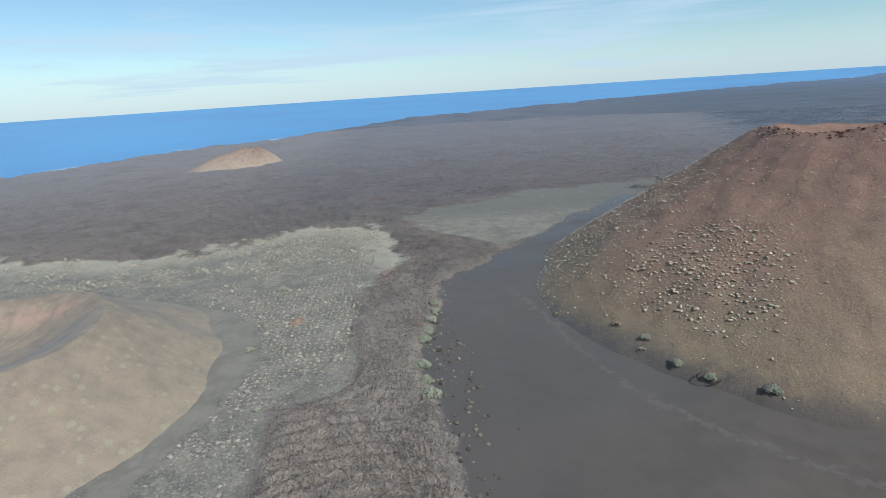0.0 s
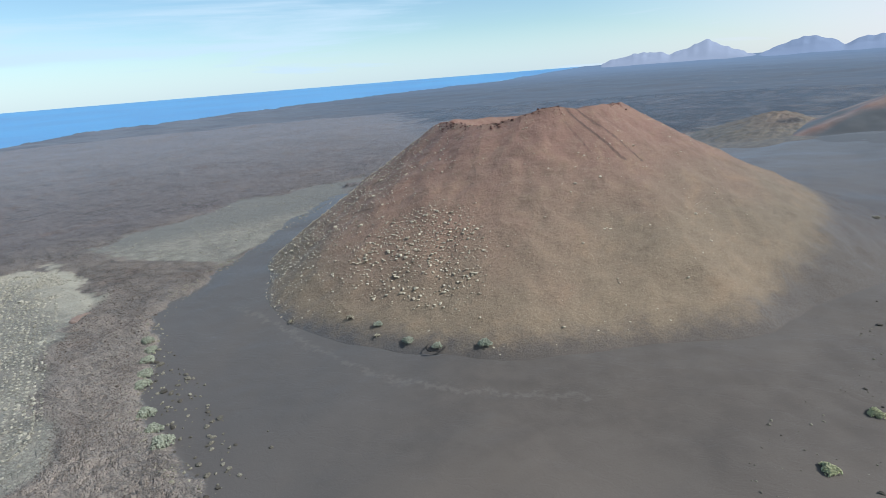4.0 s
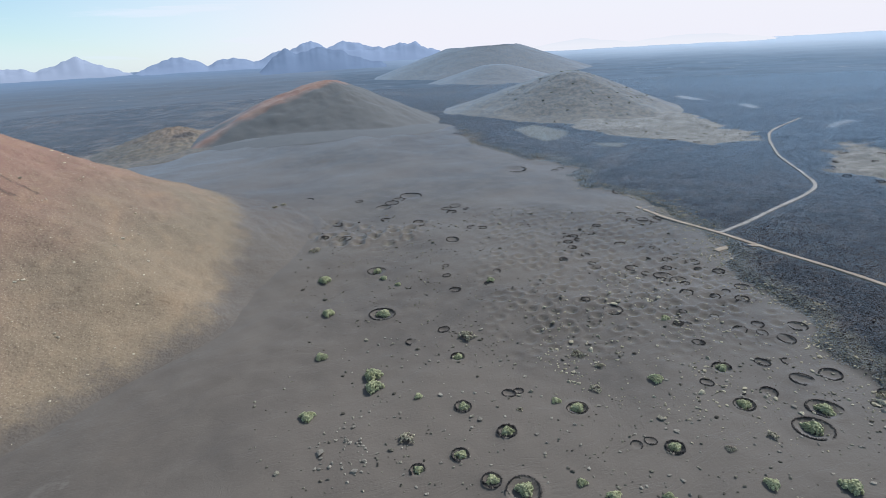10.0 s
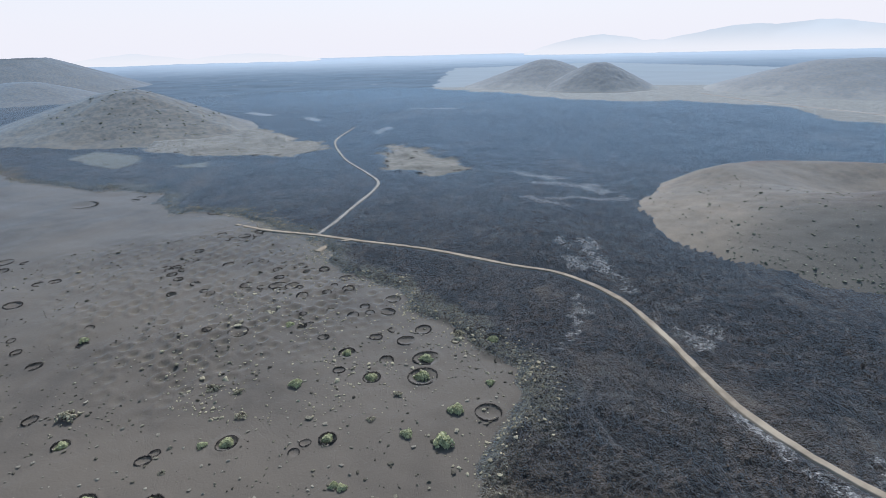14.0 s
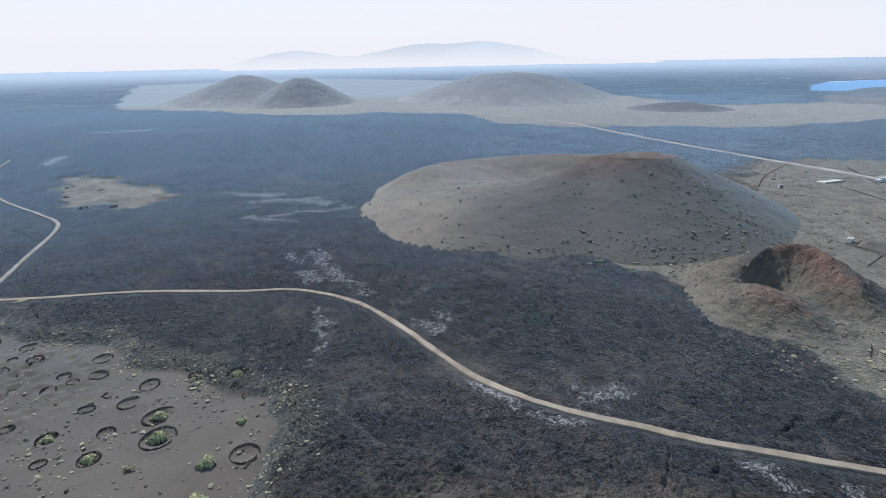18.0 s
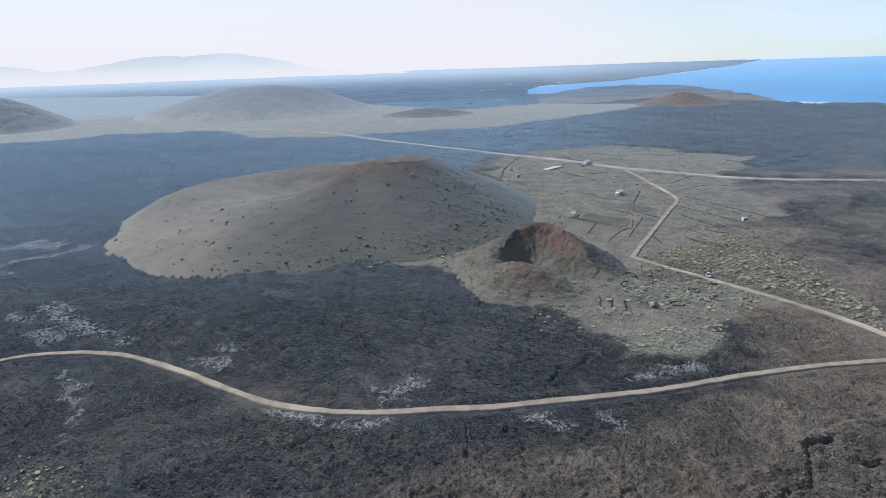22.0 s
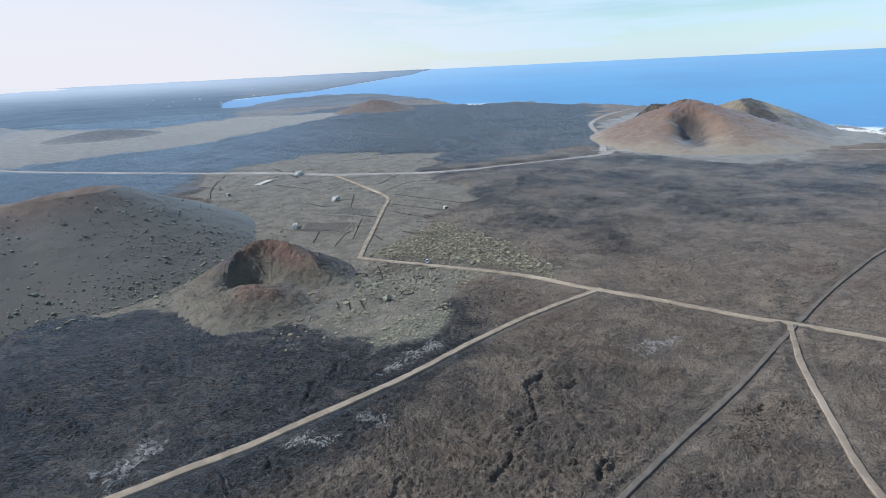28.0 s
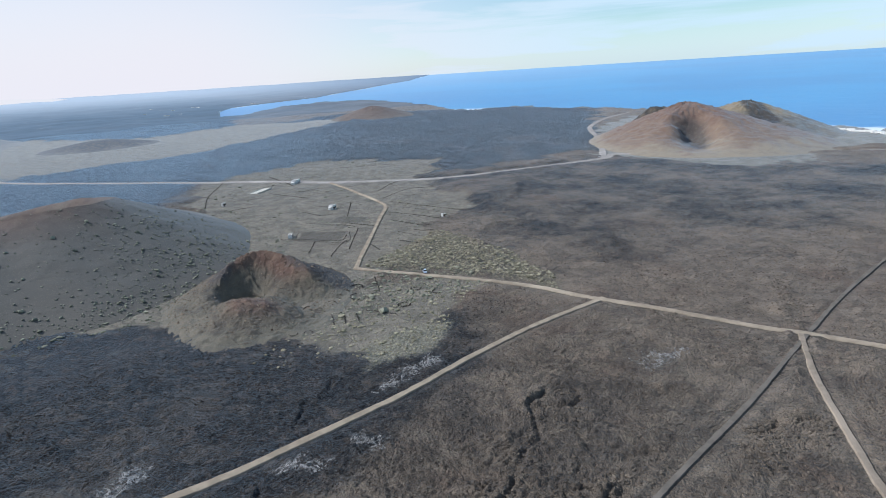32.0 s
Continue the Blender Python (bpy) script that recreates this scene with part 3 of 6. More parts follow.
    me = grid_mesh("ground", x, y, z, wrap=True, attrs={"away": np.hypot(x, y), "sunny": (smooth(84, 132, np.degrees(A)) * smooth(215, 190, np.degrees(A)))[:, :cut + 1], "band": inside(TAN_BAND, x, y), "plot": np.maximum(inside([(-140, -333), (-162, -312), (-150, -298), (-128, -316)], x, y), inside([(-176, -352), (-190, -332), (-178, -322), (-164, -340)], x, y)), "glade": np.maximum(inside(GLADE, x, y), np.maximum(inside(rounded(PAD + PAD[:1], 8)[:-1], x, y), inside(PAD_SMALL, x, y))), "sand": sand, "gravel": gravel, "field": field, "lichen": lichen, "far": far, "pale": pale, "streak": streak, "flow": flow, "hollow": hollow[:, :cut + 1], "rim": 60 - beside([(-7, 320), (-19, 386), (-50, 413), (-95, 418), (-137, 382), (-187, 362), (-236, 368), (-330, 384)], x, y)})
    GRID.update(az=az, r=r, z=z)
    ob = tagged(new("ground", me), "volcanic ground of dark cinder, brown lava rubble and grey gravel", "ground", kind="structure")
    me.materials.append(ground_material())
    return ob


def backdrop_material():
    """The far plain, plain, with haze painted in: bluer and paler with distance."""
    m = Mat("distant_plain", 0.95, 0.05, sheen=0.3)
    n = m.noise(0.008, 6, 0.65)
    c = m.mix(m.step(n, 0.35, 0.65), (0.095, 0.09, 0.09), (0.15, 0.14, 0.136))
    young = m.mix(m.step(n, 0.35, 0.65), (0.045, 0.05, 0.058), (0.075, 0.08, 0.09))
    c = m.mix(m.step(m.maths("ADD", m.attr("flow"), m.maths("MULTIPLY", m.maths("SUBTRACT", n, 0.5), 300.0)), -60, 60), c, young)
    c = m.mix(m.step(m.noise(0.014, 5, 0.65), 0.6, 0.7, 0, 0.5), c, (0.22, 0.21, 0.2))
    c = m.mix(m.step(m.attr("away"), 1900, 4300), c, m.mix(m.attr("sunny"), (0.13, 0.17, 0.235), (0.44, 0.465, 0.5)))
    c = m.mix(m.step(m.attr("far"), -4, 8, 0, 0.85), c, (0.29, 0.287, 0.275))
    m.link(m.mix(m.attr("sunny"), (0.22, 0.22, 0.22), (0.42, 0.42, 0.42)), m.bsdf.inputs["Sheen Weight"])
    m.base(c)
    return m.m


def ground_material():
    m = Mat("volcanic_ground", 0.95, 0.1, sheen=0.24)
    n_big, n_mid, n_fine = m.noise(0.012, 5), m.noise(0.09, 6, 0.6), m.noise(0.8, 4, 0.7)
    n_grit = m.noise(2.6, 3, 0.75)
    stones = m.cells(1.5)
    tint = m.nt.nodes.new("ShaderNodeSeparateColor")
    m.link(m.cells(1.5, out="Color"), tint.inputs[0])
    tint2 = m.nt.nodes.new("ShaderNodeSeparateColor")
    m.link(m.cells(0.42, out="Color"), tint2.inputs[0])
    block = m.maths("MULTIPLY", tint.outputs[0], tint.outputs[0])
    lava = m.mix(m.step(n_mid, 0.35, 0.68), (0.122, 0.1, 0.08), (0.19, 0.155, 0.121))
    lava = m.mix(m.step(n_big, 0.4, 0.62, 0, 0.6), lava, (0.22, 0.18, 0.141))
    lava = m.mix(m.step(m.noise(0.028, 6, 0.7, distortion=0.5), 0.52, 0.62, 0, 0.7), lava, (0.07, 0.062, 0.056))
    north = m.nt.nodes.new("ShaderNodeSeparateXYZ")
    m.link(m.place(), north.inputs[0])
    lava = m.mix(m.maths("MULTIPLY", m.step(north.outputs["Y"], 30, 130, 0, 0.62), m.step(north.outputs["Y"], 340, 230, 0.4, 1.0)), lava, (0.44, 0.375, 0.305))
    lava = m.mix(m.step(m.noise(0.009, 6, 0.68, distortion=0.8), 0.5, 0.66, 0, 0.3), lava, (0.09, 0.08, 0.076))
    lava = m.mix(m.step(north.outputs["Y"], 380, 520, 0, 0.6), lava, (0.165, 0.146, 0.148))
    lava = m.mix(m.step(north.outputs["X"], -80, -240, 0, 0.46), lava, (0.3, 0.242, 0.19))
    lava = m.mix(m.step(block, 0.4, 1.0, 0, 0.24), lava, (0.31, 0.26, 0.205))
    lava = m.mix(m.step(m.noise(0.018, 6, 0.7), 0.52, 0.66, 0, 0.45), lava, (0.17, 0.115, 0.085))
    lava = m.mix(m.step(tint.outputs[1], 0.5, 0.95, 0, 0.24), lava, (0.04, 0.034, 0.03))
    lava = m.mix(m.step(stones, 0.6, 1.0, 0, 0.55), lava, (0.02, 0.017, 0.015))
    lava = m.mix(m.step(m.noise(0.35, 4, 0.6), 0.6, 0.74, 0, 0.4), lava, (0.2, 0.17, 0.14))
    young = m.mix(m.step(n_mid, 0.35, 0.7), (0.026, 0.025, 0.025), (0.052, 0.047, 0.045))
    young = m.mix(m.step(block, 0.4, 1.0, 0, 0.5), young, (0.15, 0.137, 0.126))
    young = m.mix(m.step(m.noise(0.015, 5, 0.65), 0.52, 0.66, 0, 0.4), young, (0.1, 0.08, 0.065))
    young = m.mix(m.step(tint2.outputs[2], 0.6, 1.0, 0, 0.35), young, (0.16, 0.122, 0.094))
    young = m.mix(m.step(tint.outputs[1], 0.45, 0.9, 0, 0.6), young, (0.012, 0.011, 0.011))
    young = m.mix(m.step(stones, 0.5, 0.95, 0, 0.65), young, (0.008, 0.008, 0.009))
    young = m.mix(m.step(m.noise(0.05, 6, 0.7, distortion=1.2), 0.6, 0.66, 0, 0.5), young, (0.15, 0.145, 0.14))
    lava = m.mix(m.step(m.maths("ADD", m.attr("flow"), m.maths("MULTIPLY", m.maths("SUBTRACT", m.noise(0.022, 9, 0.72), 0.5), 48.0)), -7, 7), lava, young)
    lava = m.mix(m.step(m.noise(0.006, 4, 0.6, distortion=1.0), 0.56, 0.7, 0, 0.3), lava, (0.2, 0.165, 0.13))
    clump = m.nt.nodes.new("ShaderNodeSeparateColor")
    m.link(m.cells(0.17, out="Color"), clump.inputs[0])
    lava = m.mix(m.step(clump.outputs[0], 0.62, 0.95, 0, 0.17), lava, (0.03, 0.027, 0.025))
    lava = m.mix(m.step(clump.outputs[1], 0.7, 1.0, 0, 0.14), lava, (0.27, 0.235, 0.195))
    along = m.maths("SUBTRACT", m.maths("MULTIPLY", north.outputs["Y"], 0.82), m.maths("MULTIPLY", north.outputs["X"], 0.57))
    over = m.maths("ADD", m.maths("MULTIPLY", north.outputs["X"], 0.82), m.maths("MULTIPLY", north.outputs["Y"], 0.57))
    drawn = m.nt.nodes.new("ShaderNodeCombineXYZ")
    m.link(m.maths("MULTIPLY", along, 0.22), drawn.inputs[0])
    m.link(m.maths("ADD", over, m.maths("MULTIPLY", n_big, 60.0)), drawn.inputs[1])
    grain = m.noise(0.1, 7, 0.68, vec=drawn.outputs[0], distortion=0.5)
    lines = m.step(m.maths("ABSOLUTE", m.maths("SUBTRACT", grain, 0.5)), 0.05, 0.008)
    lava = m.mix(m.maths("MULTIPLY", lines, m.step(north.outputs["Y"], 60, 10, 0, 0.15)), lava, (0.035, 0.03, 0.027))
    lava = m.mix(m.step(grain, 0.56, 0.72, 0, 0.35), lava, (0.2, 0.162, 0.126))
    sand = sand_colour(m, n_mid, n_big, n_grit)
    gravel = m.mix(m.step(n_mid, 0.35, 0.65), (0.182, 0.168, 0.133), (0.25, 0.23, 0.182))
    gravel = m.mix(m.step(tint.outputs[2], 0.6, 1.0, 0, 0.7), gravel, (0.34, 0.32, 0.25))
    gravel = m.mix(m.step(m.cells(0.6), 0.26, 0.1, 0, 0.7), gravel, (0.5, 0.47, 0.37))
    gravel = m.mix(m.step(n_fine, 0.55, 0.68, 0, 0.6), gravel, (0.085, 0.08, 0.068))
    field = m.mix(m.step(n_mid, 0.35, 0.65), (0.18, 0.16, 0.128), (0.255, 0.226, 0.18))
    field = m.mix(m.step(n_fine, 0.54, 0.7, 0, 0.65), field, (0.1, 0.083, 0.066))
    field = m.mix(m.step(tint2.outputs[1], 0.75, 1.0, 0, 0.5), field, (0.34, 0.3, 0.23))
    lichen = m.mix(m.step(n_fine, 0.42, 0.6), (0.1, 0.088, 0.07), (0.23, 0.205, 0.15))
    lichen = m.mix(m.step(m.cells(0.45), 0.35, 0.15, 0, 0.6), lichen, (0.33, 0.3, 0.2))
    far = m.mix(m.step(n_mid, 0.35, 0.65), (0.23, 0.215, 0.185), (0.31, 0.29, 0.255))
    far = m.mix(m.step(m.noise(0.22, 5, 0.7), 0.57, 0.66, 0, 0.6), far, (0.1, 0.092, 0.075))
    rock = m.mix(m.step(n_fine, 0.4, 0.65), (0.24, 0.237, 0.23), (0.5, 0.49, 0.475))
    edge = m.maths("MULTIPLY", m.maths("SUBTRACT", n_mid, 0.5), 14.0)
    fine_edge = m.maths("MULTIPLY", m.maths("SUBTRACT", m.noise(0.35, 6, 0.75), 0.5), 17.0)
    ragged = m.maths("MULTIPLY", m.maths("SUBTRACT", m.noise(0.05, 7, 0.72), 0.5), 42.0)

    def zone(name, lo, hi, wob=edge):
        return m.step(m.maths("ADD", m.attr(name), wob), lo, hi)

    crack = m.step(m.maths("ABSOLUTE", m.maths("SUBTRACT", m.noise(0.045, 5, 0.6, distortion=0.8), 0.5)), 0.022, 0.006, 0, 0.4)
    crack = m.maths("MULTIPLY", crack, m.step(m.noise(0.011, 3), 0.45, 0.6))
    c = m.mix(crack, lava, (0.022, 0.02, 0.019))
    veins = m.step(m.maths("ABSOLUTE", m.maths("SUBTRACT", m.noise(0.22, 5, 0.65, distortion=1.5), 0.5)), 0.07, 0.015)
    c = m.mix(m.maths("MULTIPLY", m.maths("MULTIPLY", zone("pale", -1.5, 1.5, fine_edge), m.maths("MAXIMUM", veins, m.step(m.noise(0.55, 5, 0.7), 0.56, 0.62))), 0.82), c, rock)
    c = m.mix(m.maths("MULTIPLY", zone("pale", 3.2, 5.0, fine_edge), 0.7), c, rock)
    c = m.mix(zone("far", -2, 5, ragged), c, far)
    c = m.mix(zone("field", -2, 5, ragged), c, field)
    c = m.mix(m.maths("MULTIPLY", m.step(m.attr("plot"), -0.5, 1.0), 0.6), c, (0.11, 0.094, 0.08))
    c = m.mix(m.maths("MULTIPLY", zone("lichen", -3, 6, ragged), 0.85), c, lichen)
    gravel = m.mix(m.step(m.noise(0.04, 6, 0.7), 0.5, 0.64, 0, 0.5), gravel, (0.165, 0.148, 0.122))
    gravel = m.mix(m.step(north.outputs["Y"], 395, 440, 0, 0.85), gravel, (0.165, 0.157, 0.135))
    c = m.mix(zone("gravel", -2, 4, m.maths("ADD", edge, m.maths("MULTIPLY", ragged, m.step(north.outputs["Y"], 150, 320, 0.15, 1.0)))), c, m.mix(m.step(m.maths("ADD", m.attr("rim"), edge), 22, 56, 0, 0.7), gravel, (0.44, 0.4, 0.3)))
    c = m.mix(m.maths("MULTIPLY", zone("glade", -2, 3, fine_edge), 0.85), c, m.mix(m.step(n_fine, 0.4, 0.62), (0.16, 0.15, 0.115), (0.3, 0.28, 0.212)))
    c = m.mix(m.maths("MULTIPLY", zone("band", -3, 3), 0.9), c, m.mix(m.step(n_mid, 0.35, 0.65), (0.18, 0.168, 0.138), (0.222, 0.207, 0.17)))
    brink = m.maths("MULTIPLY", zone("sand", -13, -5, ragged), m.step(m.maths("ADD", m.attr("sand"), edge), 6, 0))
    brink = m.maths("MULTIPLY", brink, m.step(north.outputs["Y"], -30, -70, 0, 0.4))
    c = m.mix(m.maths("MULTIPLY", brink, m.step(n_fine, 0.38, 0.55)), c, (0.24, 0.22, 0.15))
    sandy = zone("sand", -0.8, 2.2)
    sand = m.mix(m.maths("MULTIPLY", m.attr("hollow"), 0.55), sand, (0.2, 0.18, 0.135))
    c = m.mix(sandy, c, sand)
    c = m.mix(m.maths("MULTIPLY", zone("streak", 0.2, 3.0, fine_edge), 0.2), c, (0.24, 0.215, 0.18))
    # Sheen weight paints haze over the ground, stronger far off and sunward.
    grey = lambda v: (v, v, v)
    old_haze = m.mix(m.step(m.attr("away"), 250, 1500), grey(0.05), m.mix(m.attr("sunny"), grey(0.3), grey(0.6)))
    young_haze = m.mix(m.attr("sunny"), m.mix(m.step(m.attr("away"), 150, 600), grey(0.1), grey(0.42)), m.mix(m.step(m.attr("away"), 150, 620), grey(0.2), grey(0.9)))
    veil = m.mix(m.step(m.attr("flow"), -20, 20), old_haze, young_haze)
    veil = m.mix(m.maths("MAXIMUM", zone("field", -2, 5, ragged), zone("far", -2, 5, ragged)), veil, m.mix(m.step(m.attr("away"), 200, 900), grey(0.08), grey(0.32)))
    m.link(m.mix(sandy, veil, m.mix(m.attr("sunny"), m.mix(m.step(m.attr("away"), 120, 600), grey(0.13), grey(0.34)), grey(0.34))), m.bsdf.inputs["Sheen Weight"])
    m.base(c)
    rough = m.maths("ADD", m.maths("MULTIPLY", n_fine, 0.6), m.maths("MULTIPLY", n_grit, 0.5))
    worm = m.maths("ABSOLUTE", m.maths("SUBTRACT", m.noise(0.42, 3, 0.6, distortion=1.6), 0.5))
    rough = m.maths("SUBTRACT", rough, m.maths("MULTIPLY", worm, 1.6))
    rough = m.maths("SUBTRACT", rough, m.maths("ADD", m.maths("MULTIPLY", stones, 0.5), m.maths("MULTIPLY", lines, 0.5)))
    still = m.maths("MAXIMUM", m.maths("MAXIMUM", sandy, zone("band", -3, 3)), m.maths("MULTIPLY", zone("gravel", -2, 4), 0.62))
    calm = m.maths("SUBTRACT", 1.0, m.maths("MULTIPLY", still, 0.95))
    calm = m.maths("MULTIPLY", calm, m.step(m.attr("away"), 350, 1400, 1.0, 0.38))
    m.bump(m.maths("MULTIPLY", rough, calm), 1.0, 1.0)
    return m.m


ground = build_ground()


def build_sea():
    az = np.arange(0, 360, 1.0)
    r = np.geomspace(620, 4970, 80)
    A, Rr = np.meshgrid(np.radians(az), r, indexing="ij")
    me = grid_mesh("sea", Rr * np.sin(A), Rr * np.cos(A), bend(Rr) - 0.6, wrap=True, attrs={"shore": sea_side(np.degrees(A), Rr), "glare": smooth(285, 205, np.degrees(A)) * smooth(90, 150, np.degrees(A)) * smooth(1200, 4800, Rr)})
    m = Mat("sea_water", 0.3, 0.16, sheen=0.35)
    swell = m.noise(0.02, 6, 0.6)
    water = m.mix(m.step(m.noise(0.0015, 3), 0.35, 0.65), (0.006, 0.17, 0.43), (0.012, 0.24, 0.52))
    water = m.mix(m.step(m.noise(0.012, 5, 0.65), 0.6, 0.75, 0, 0.25), water, (0.03, 0.32, 0.6))
    # Sunward glare and haze painted into the water colour, paler far out.
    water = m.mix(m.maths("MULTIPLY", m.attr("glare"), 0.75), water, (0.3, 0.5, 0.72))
    surf = m.maths("MULTIPLY", m.step(m.attr("shore"), 55, 5), m.step(m.noise(0.006, 4), 0.52, 0.6))
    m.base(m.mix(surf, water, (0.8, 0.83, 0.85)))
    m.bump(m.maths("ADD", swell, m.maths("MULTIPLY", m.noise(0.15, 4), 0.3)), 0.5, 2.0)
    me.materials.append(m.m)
    return tagged(new("sea", me), "deep blue open sea with a faint swell and surf", "sea", kind="structure")


sea = build_sea()


def ribbon(name, line, width, material, label, lift=0.5):
    pts = np.array(rounded(line, 1.6))
    d = np.gradient(pts, axis=0)
    d /= np.linalg.norm(d, axis=1, keepdims=True)
    nrm = np.stack([-d[:, 1], d[:, 0]], -1)
    across = np.array([-0.6, -0.5, -0.44, 0.0, 0.44, 0.5, 0.6])
    drop = np.array([-0.5, -0.1, 0.0, 0.02, 0.0, -0.1, -0.5])
    s = np.arange(len(pts))
    left, right = (1 + 0.16 * vnoise(s * 1.6, s * 0, 22, k) + 0.14 * vnoise(s * 1.6, s * 0, 5, k + 1) + 0.1 * vnoise(s * 1.6, s * 0, 2, k + 2) for k in (3, 30))
    wob = np.where(across[None, :] < 0, left[:, None], right[:, None])
    x = pts[:, :1] + nrm[:, :1] * across * width * wob
    y = pts[:, 1:] + nrm[:, 1:] * across * width * wob
    z = land(x, y) + lift + drop
    me = grid_mesh(name, x, y, z, smooth_shade=False)
    me.materials.append(material)
    return tagged(new(name, me), label, "road", kind="structure")


def road_material(name, a, b, c):
    m = Mat(name, 0.92, 0.15)
    col = m.mix(m.step(m.noise(0.25, 5), 0.35, 0.65), a, b)
    col = m.mix(m.step(m.noise(0.03, 3), 0.52, 0.68), col, c)
    m.base(col).bump(m.noise(1.2, 5), 0.4, 0.15)
    return m.m


DIRT = road_material("pale_dirt", (0.23, 0.19, 0.145), (0.31, 0.258, 0.198), (0.37, 0.315, 0.245))
ASPHALT = road_material("worn_asphalt", (0.25, 0.23, 0.22), (0.33, 0.31, 0.29), (0.36, 0.34, 0.32))
CINDER = road_material("cinder_track", (0.11, 0.097, 0.084), (0.15, 0.132, 0.114), (0.175, 0.153, 0.132))
DUST_TRACK = road_material("dusty_track", (0.2, 0.165, 0.13), (0.27, 0.225, 0.18), (0.3, 0.25, 0.2))
ribbon("road_main", ROAD_MAIN, 2.5, DIRT, "pale dirt road winding through the dark lava")
ribbon("road_field", ROAD_FIELD, 2.6, DIRT, "pale dirt road past stone-walled fields", 0.58)
ribbon("road_highway", HIGHWAY, 6.5, ASPHALT, "straight pale asphalt road across the lava plain")
ribbon("road_coast", HIGHWAY_WEST, 6.5, ASPHALT, "pale asphalt road to the coast", 0.58)
ribbon("track_east", TRACK_EAST, 2.2, road_material("grey_gravel_track", (0.2, 0.19, 0.175), (0.27, 0.258, 0.24), (0.31, 0.298, 0.28)), "pale dirt track through the black lava", 0.54)
ribbon("track_spur", TRACK_SPUR, 3.0, DIRT, "short dirt spur off the road", 0.62)
ribbon("track_dark", TRACK_DARK, 1.5, CINDER, "dark cinder track through the rubble", 0.54)
ribbon("track_south", TRACK_SOUTH, 1.8, DUST_TRACK, "dusty cinder track joining the dirt road", 0.6)


# ---- hills ----
def slag_material(name, low, mid, high, z_mid, z_top, streak=0.5, grit=1.0, spots=0.0, spine_tint=None, soft=6, pale=0.45, haze_sheen=0.12, grain=1.0):
    """Cinder slopes: low, middle and crest colours, drifts and streaks."""
    # The sheen weight stands for haze in front of the slope.
    m = Mat(name, 0.95, 0.1, sheen=haze_sheen)
    pos = m.place()
    sep = m.nt.nodes.new("ShaderNodeSeparateXYZ")
    m.link(pos, sep.inputs[0])
    n_big, n_mid, n_fine = m.noise(0.03, 5, 0.6), m.noise(0.16, 6, 0.62), m.noise(1.1, 4, 0.7)
    h = m.maths("ADD", sep.outputs["Z"], m.maths("MULTIPLY", m.maths("SUBTRACT", n_big, 0.5), z_top * 1.1))
    c = m.mix(m.step(h, z_mid * 0.2, z_mid), low, mid)
    c = m.mix(m.step(h, z_mid, z_top), c, high)
    c = m.mix(m.step(n_mid, 0.38, 0.7, 0, pale), c, m.mix(0.5, c, (0.42, 0.33, 0.22)))
    c = m.mix(m.step(n_mid, 0.5, 0.25, 0, streak), c, m.mix(0.6, c, (0.05, 0.042, 0.038)))
    # Tint along the spines: bare rock, and shade painted into some cones.
    if spine_tint:
        c = m.mix(m.step(m.maths("ADD", m.attr("ridge"), m.maths("MULTIPLY", m.maths("SUBTRACT", n_mid, 0.5), 12.0)), 0, soft, 0, 0.85), c, spine_tint)
    if spots:
        c = m.mix(m.step(m.cells(0.22), 0.3, 0.15, 0, spots), c, (0.3, 0.3, 0.2))
    m.base(c)
    c2 = m.noise(2.2, 3, 0.75)
    m.base(m.mix(m.step(c2, 0.55, 0.7, 0, 0.35 * grain), m.mix(m.step(c2, 0.45, 0.3, 0, 0.3 * grain), c, (0.06, 0.05, 0.042)), (0.36, 0.3, 0.23)))
    m.bump(m.maths("ADD", n_fine, n_mid), 0.55 * grit, 0.7)
    return m.m


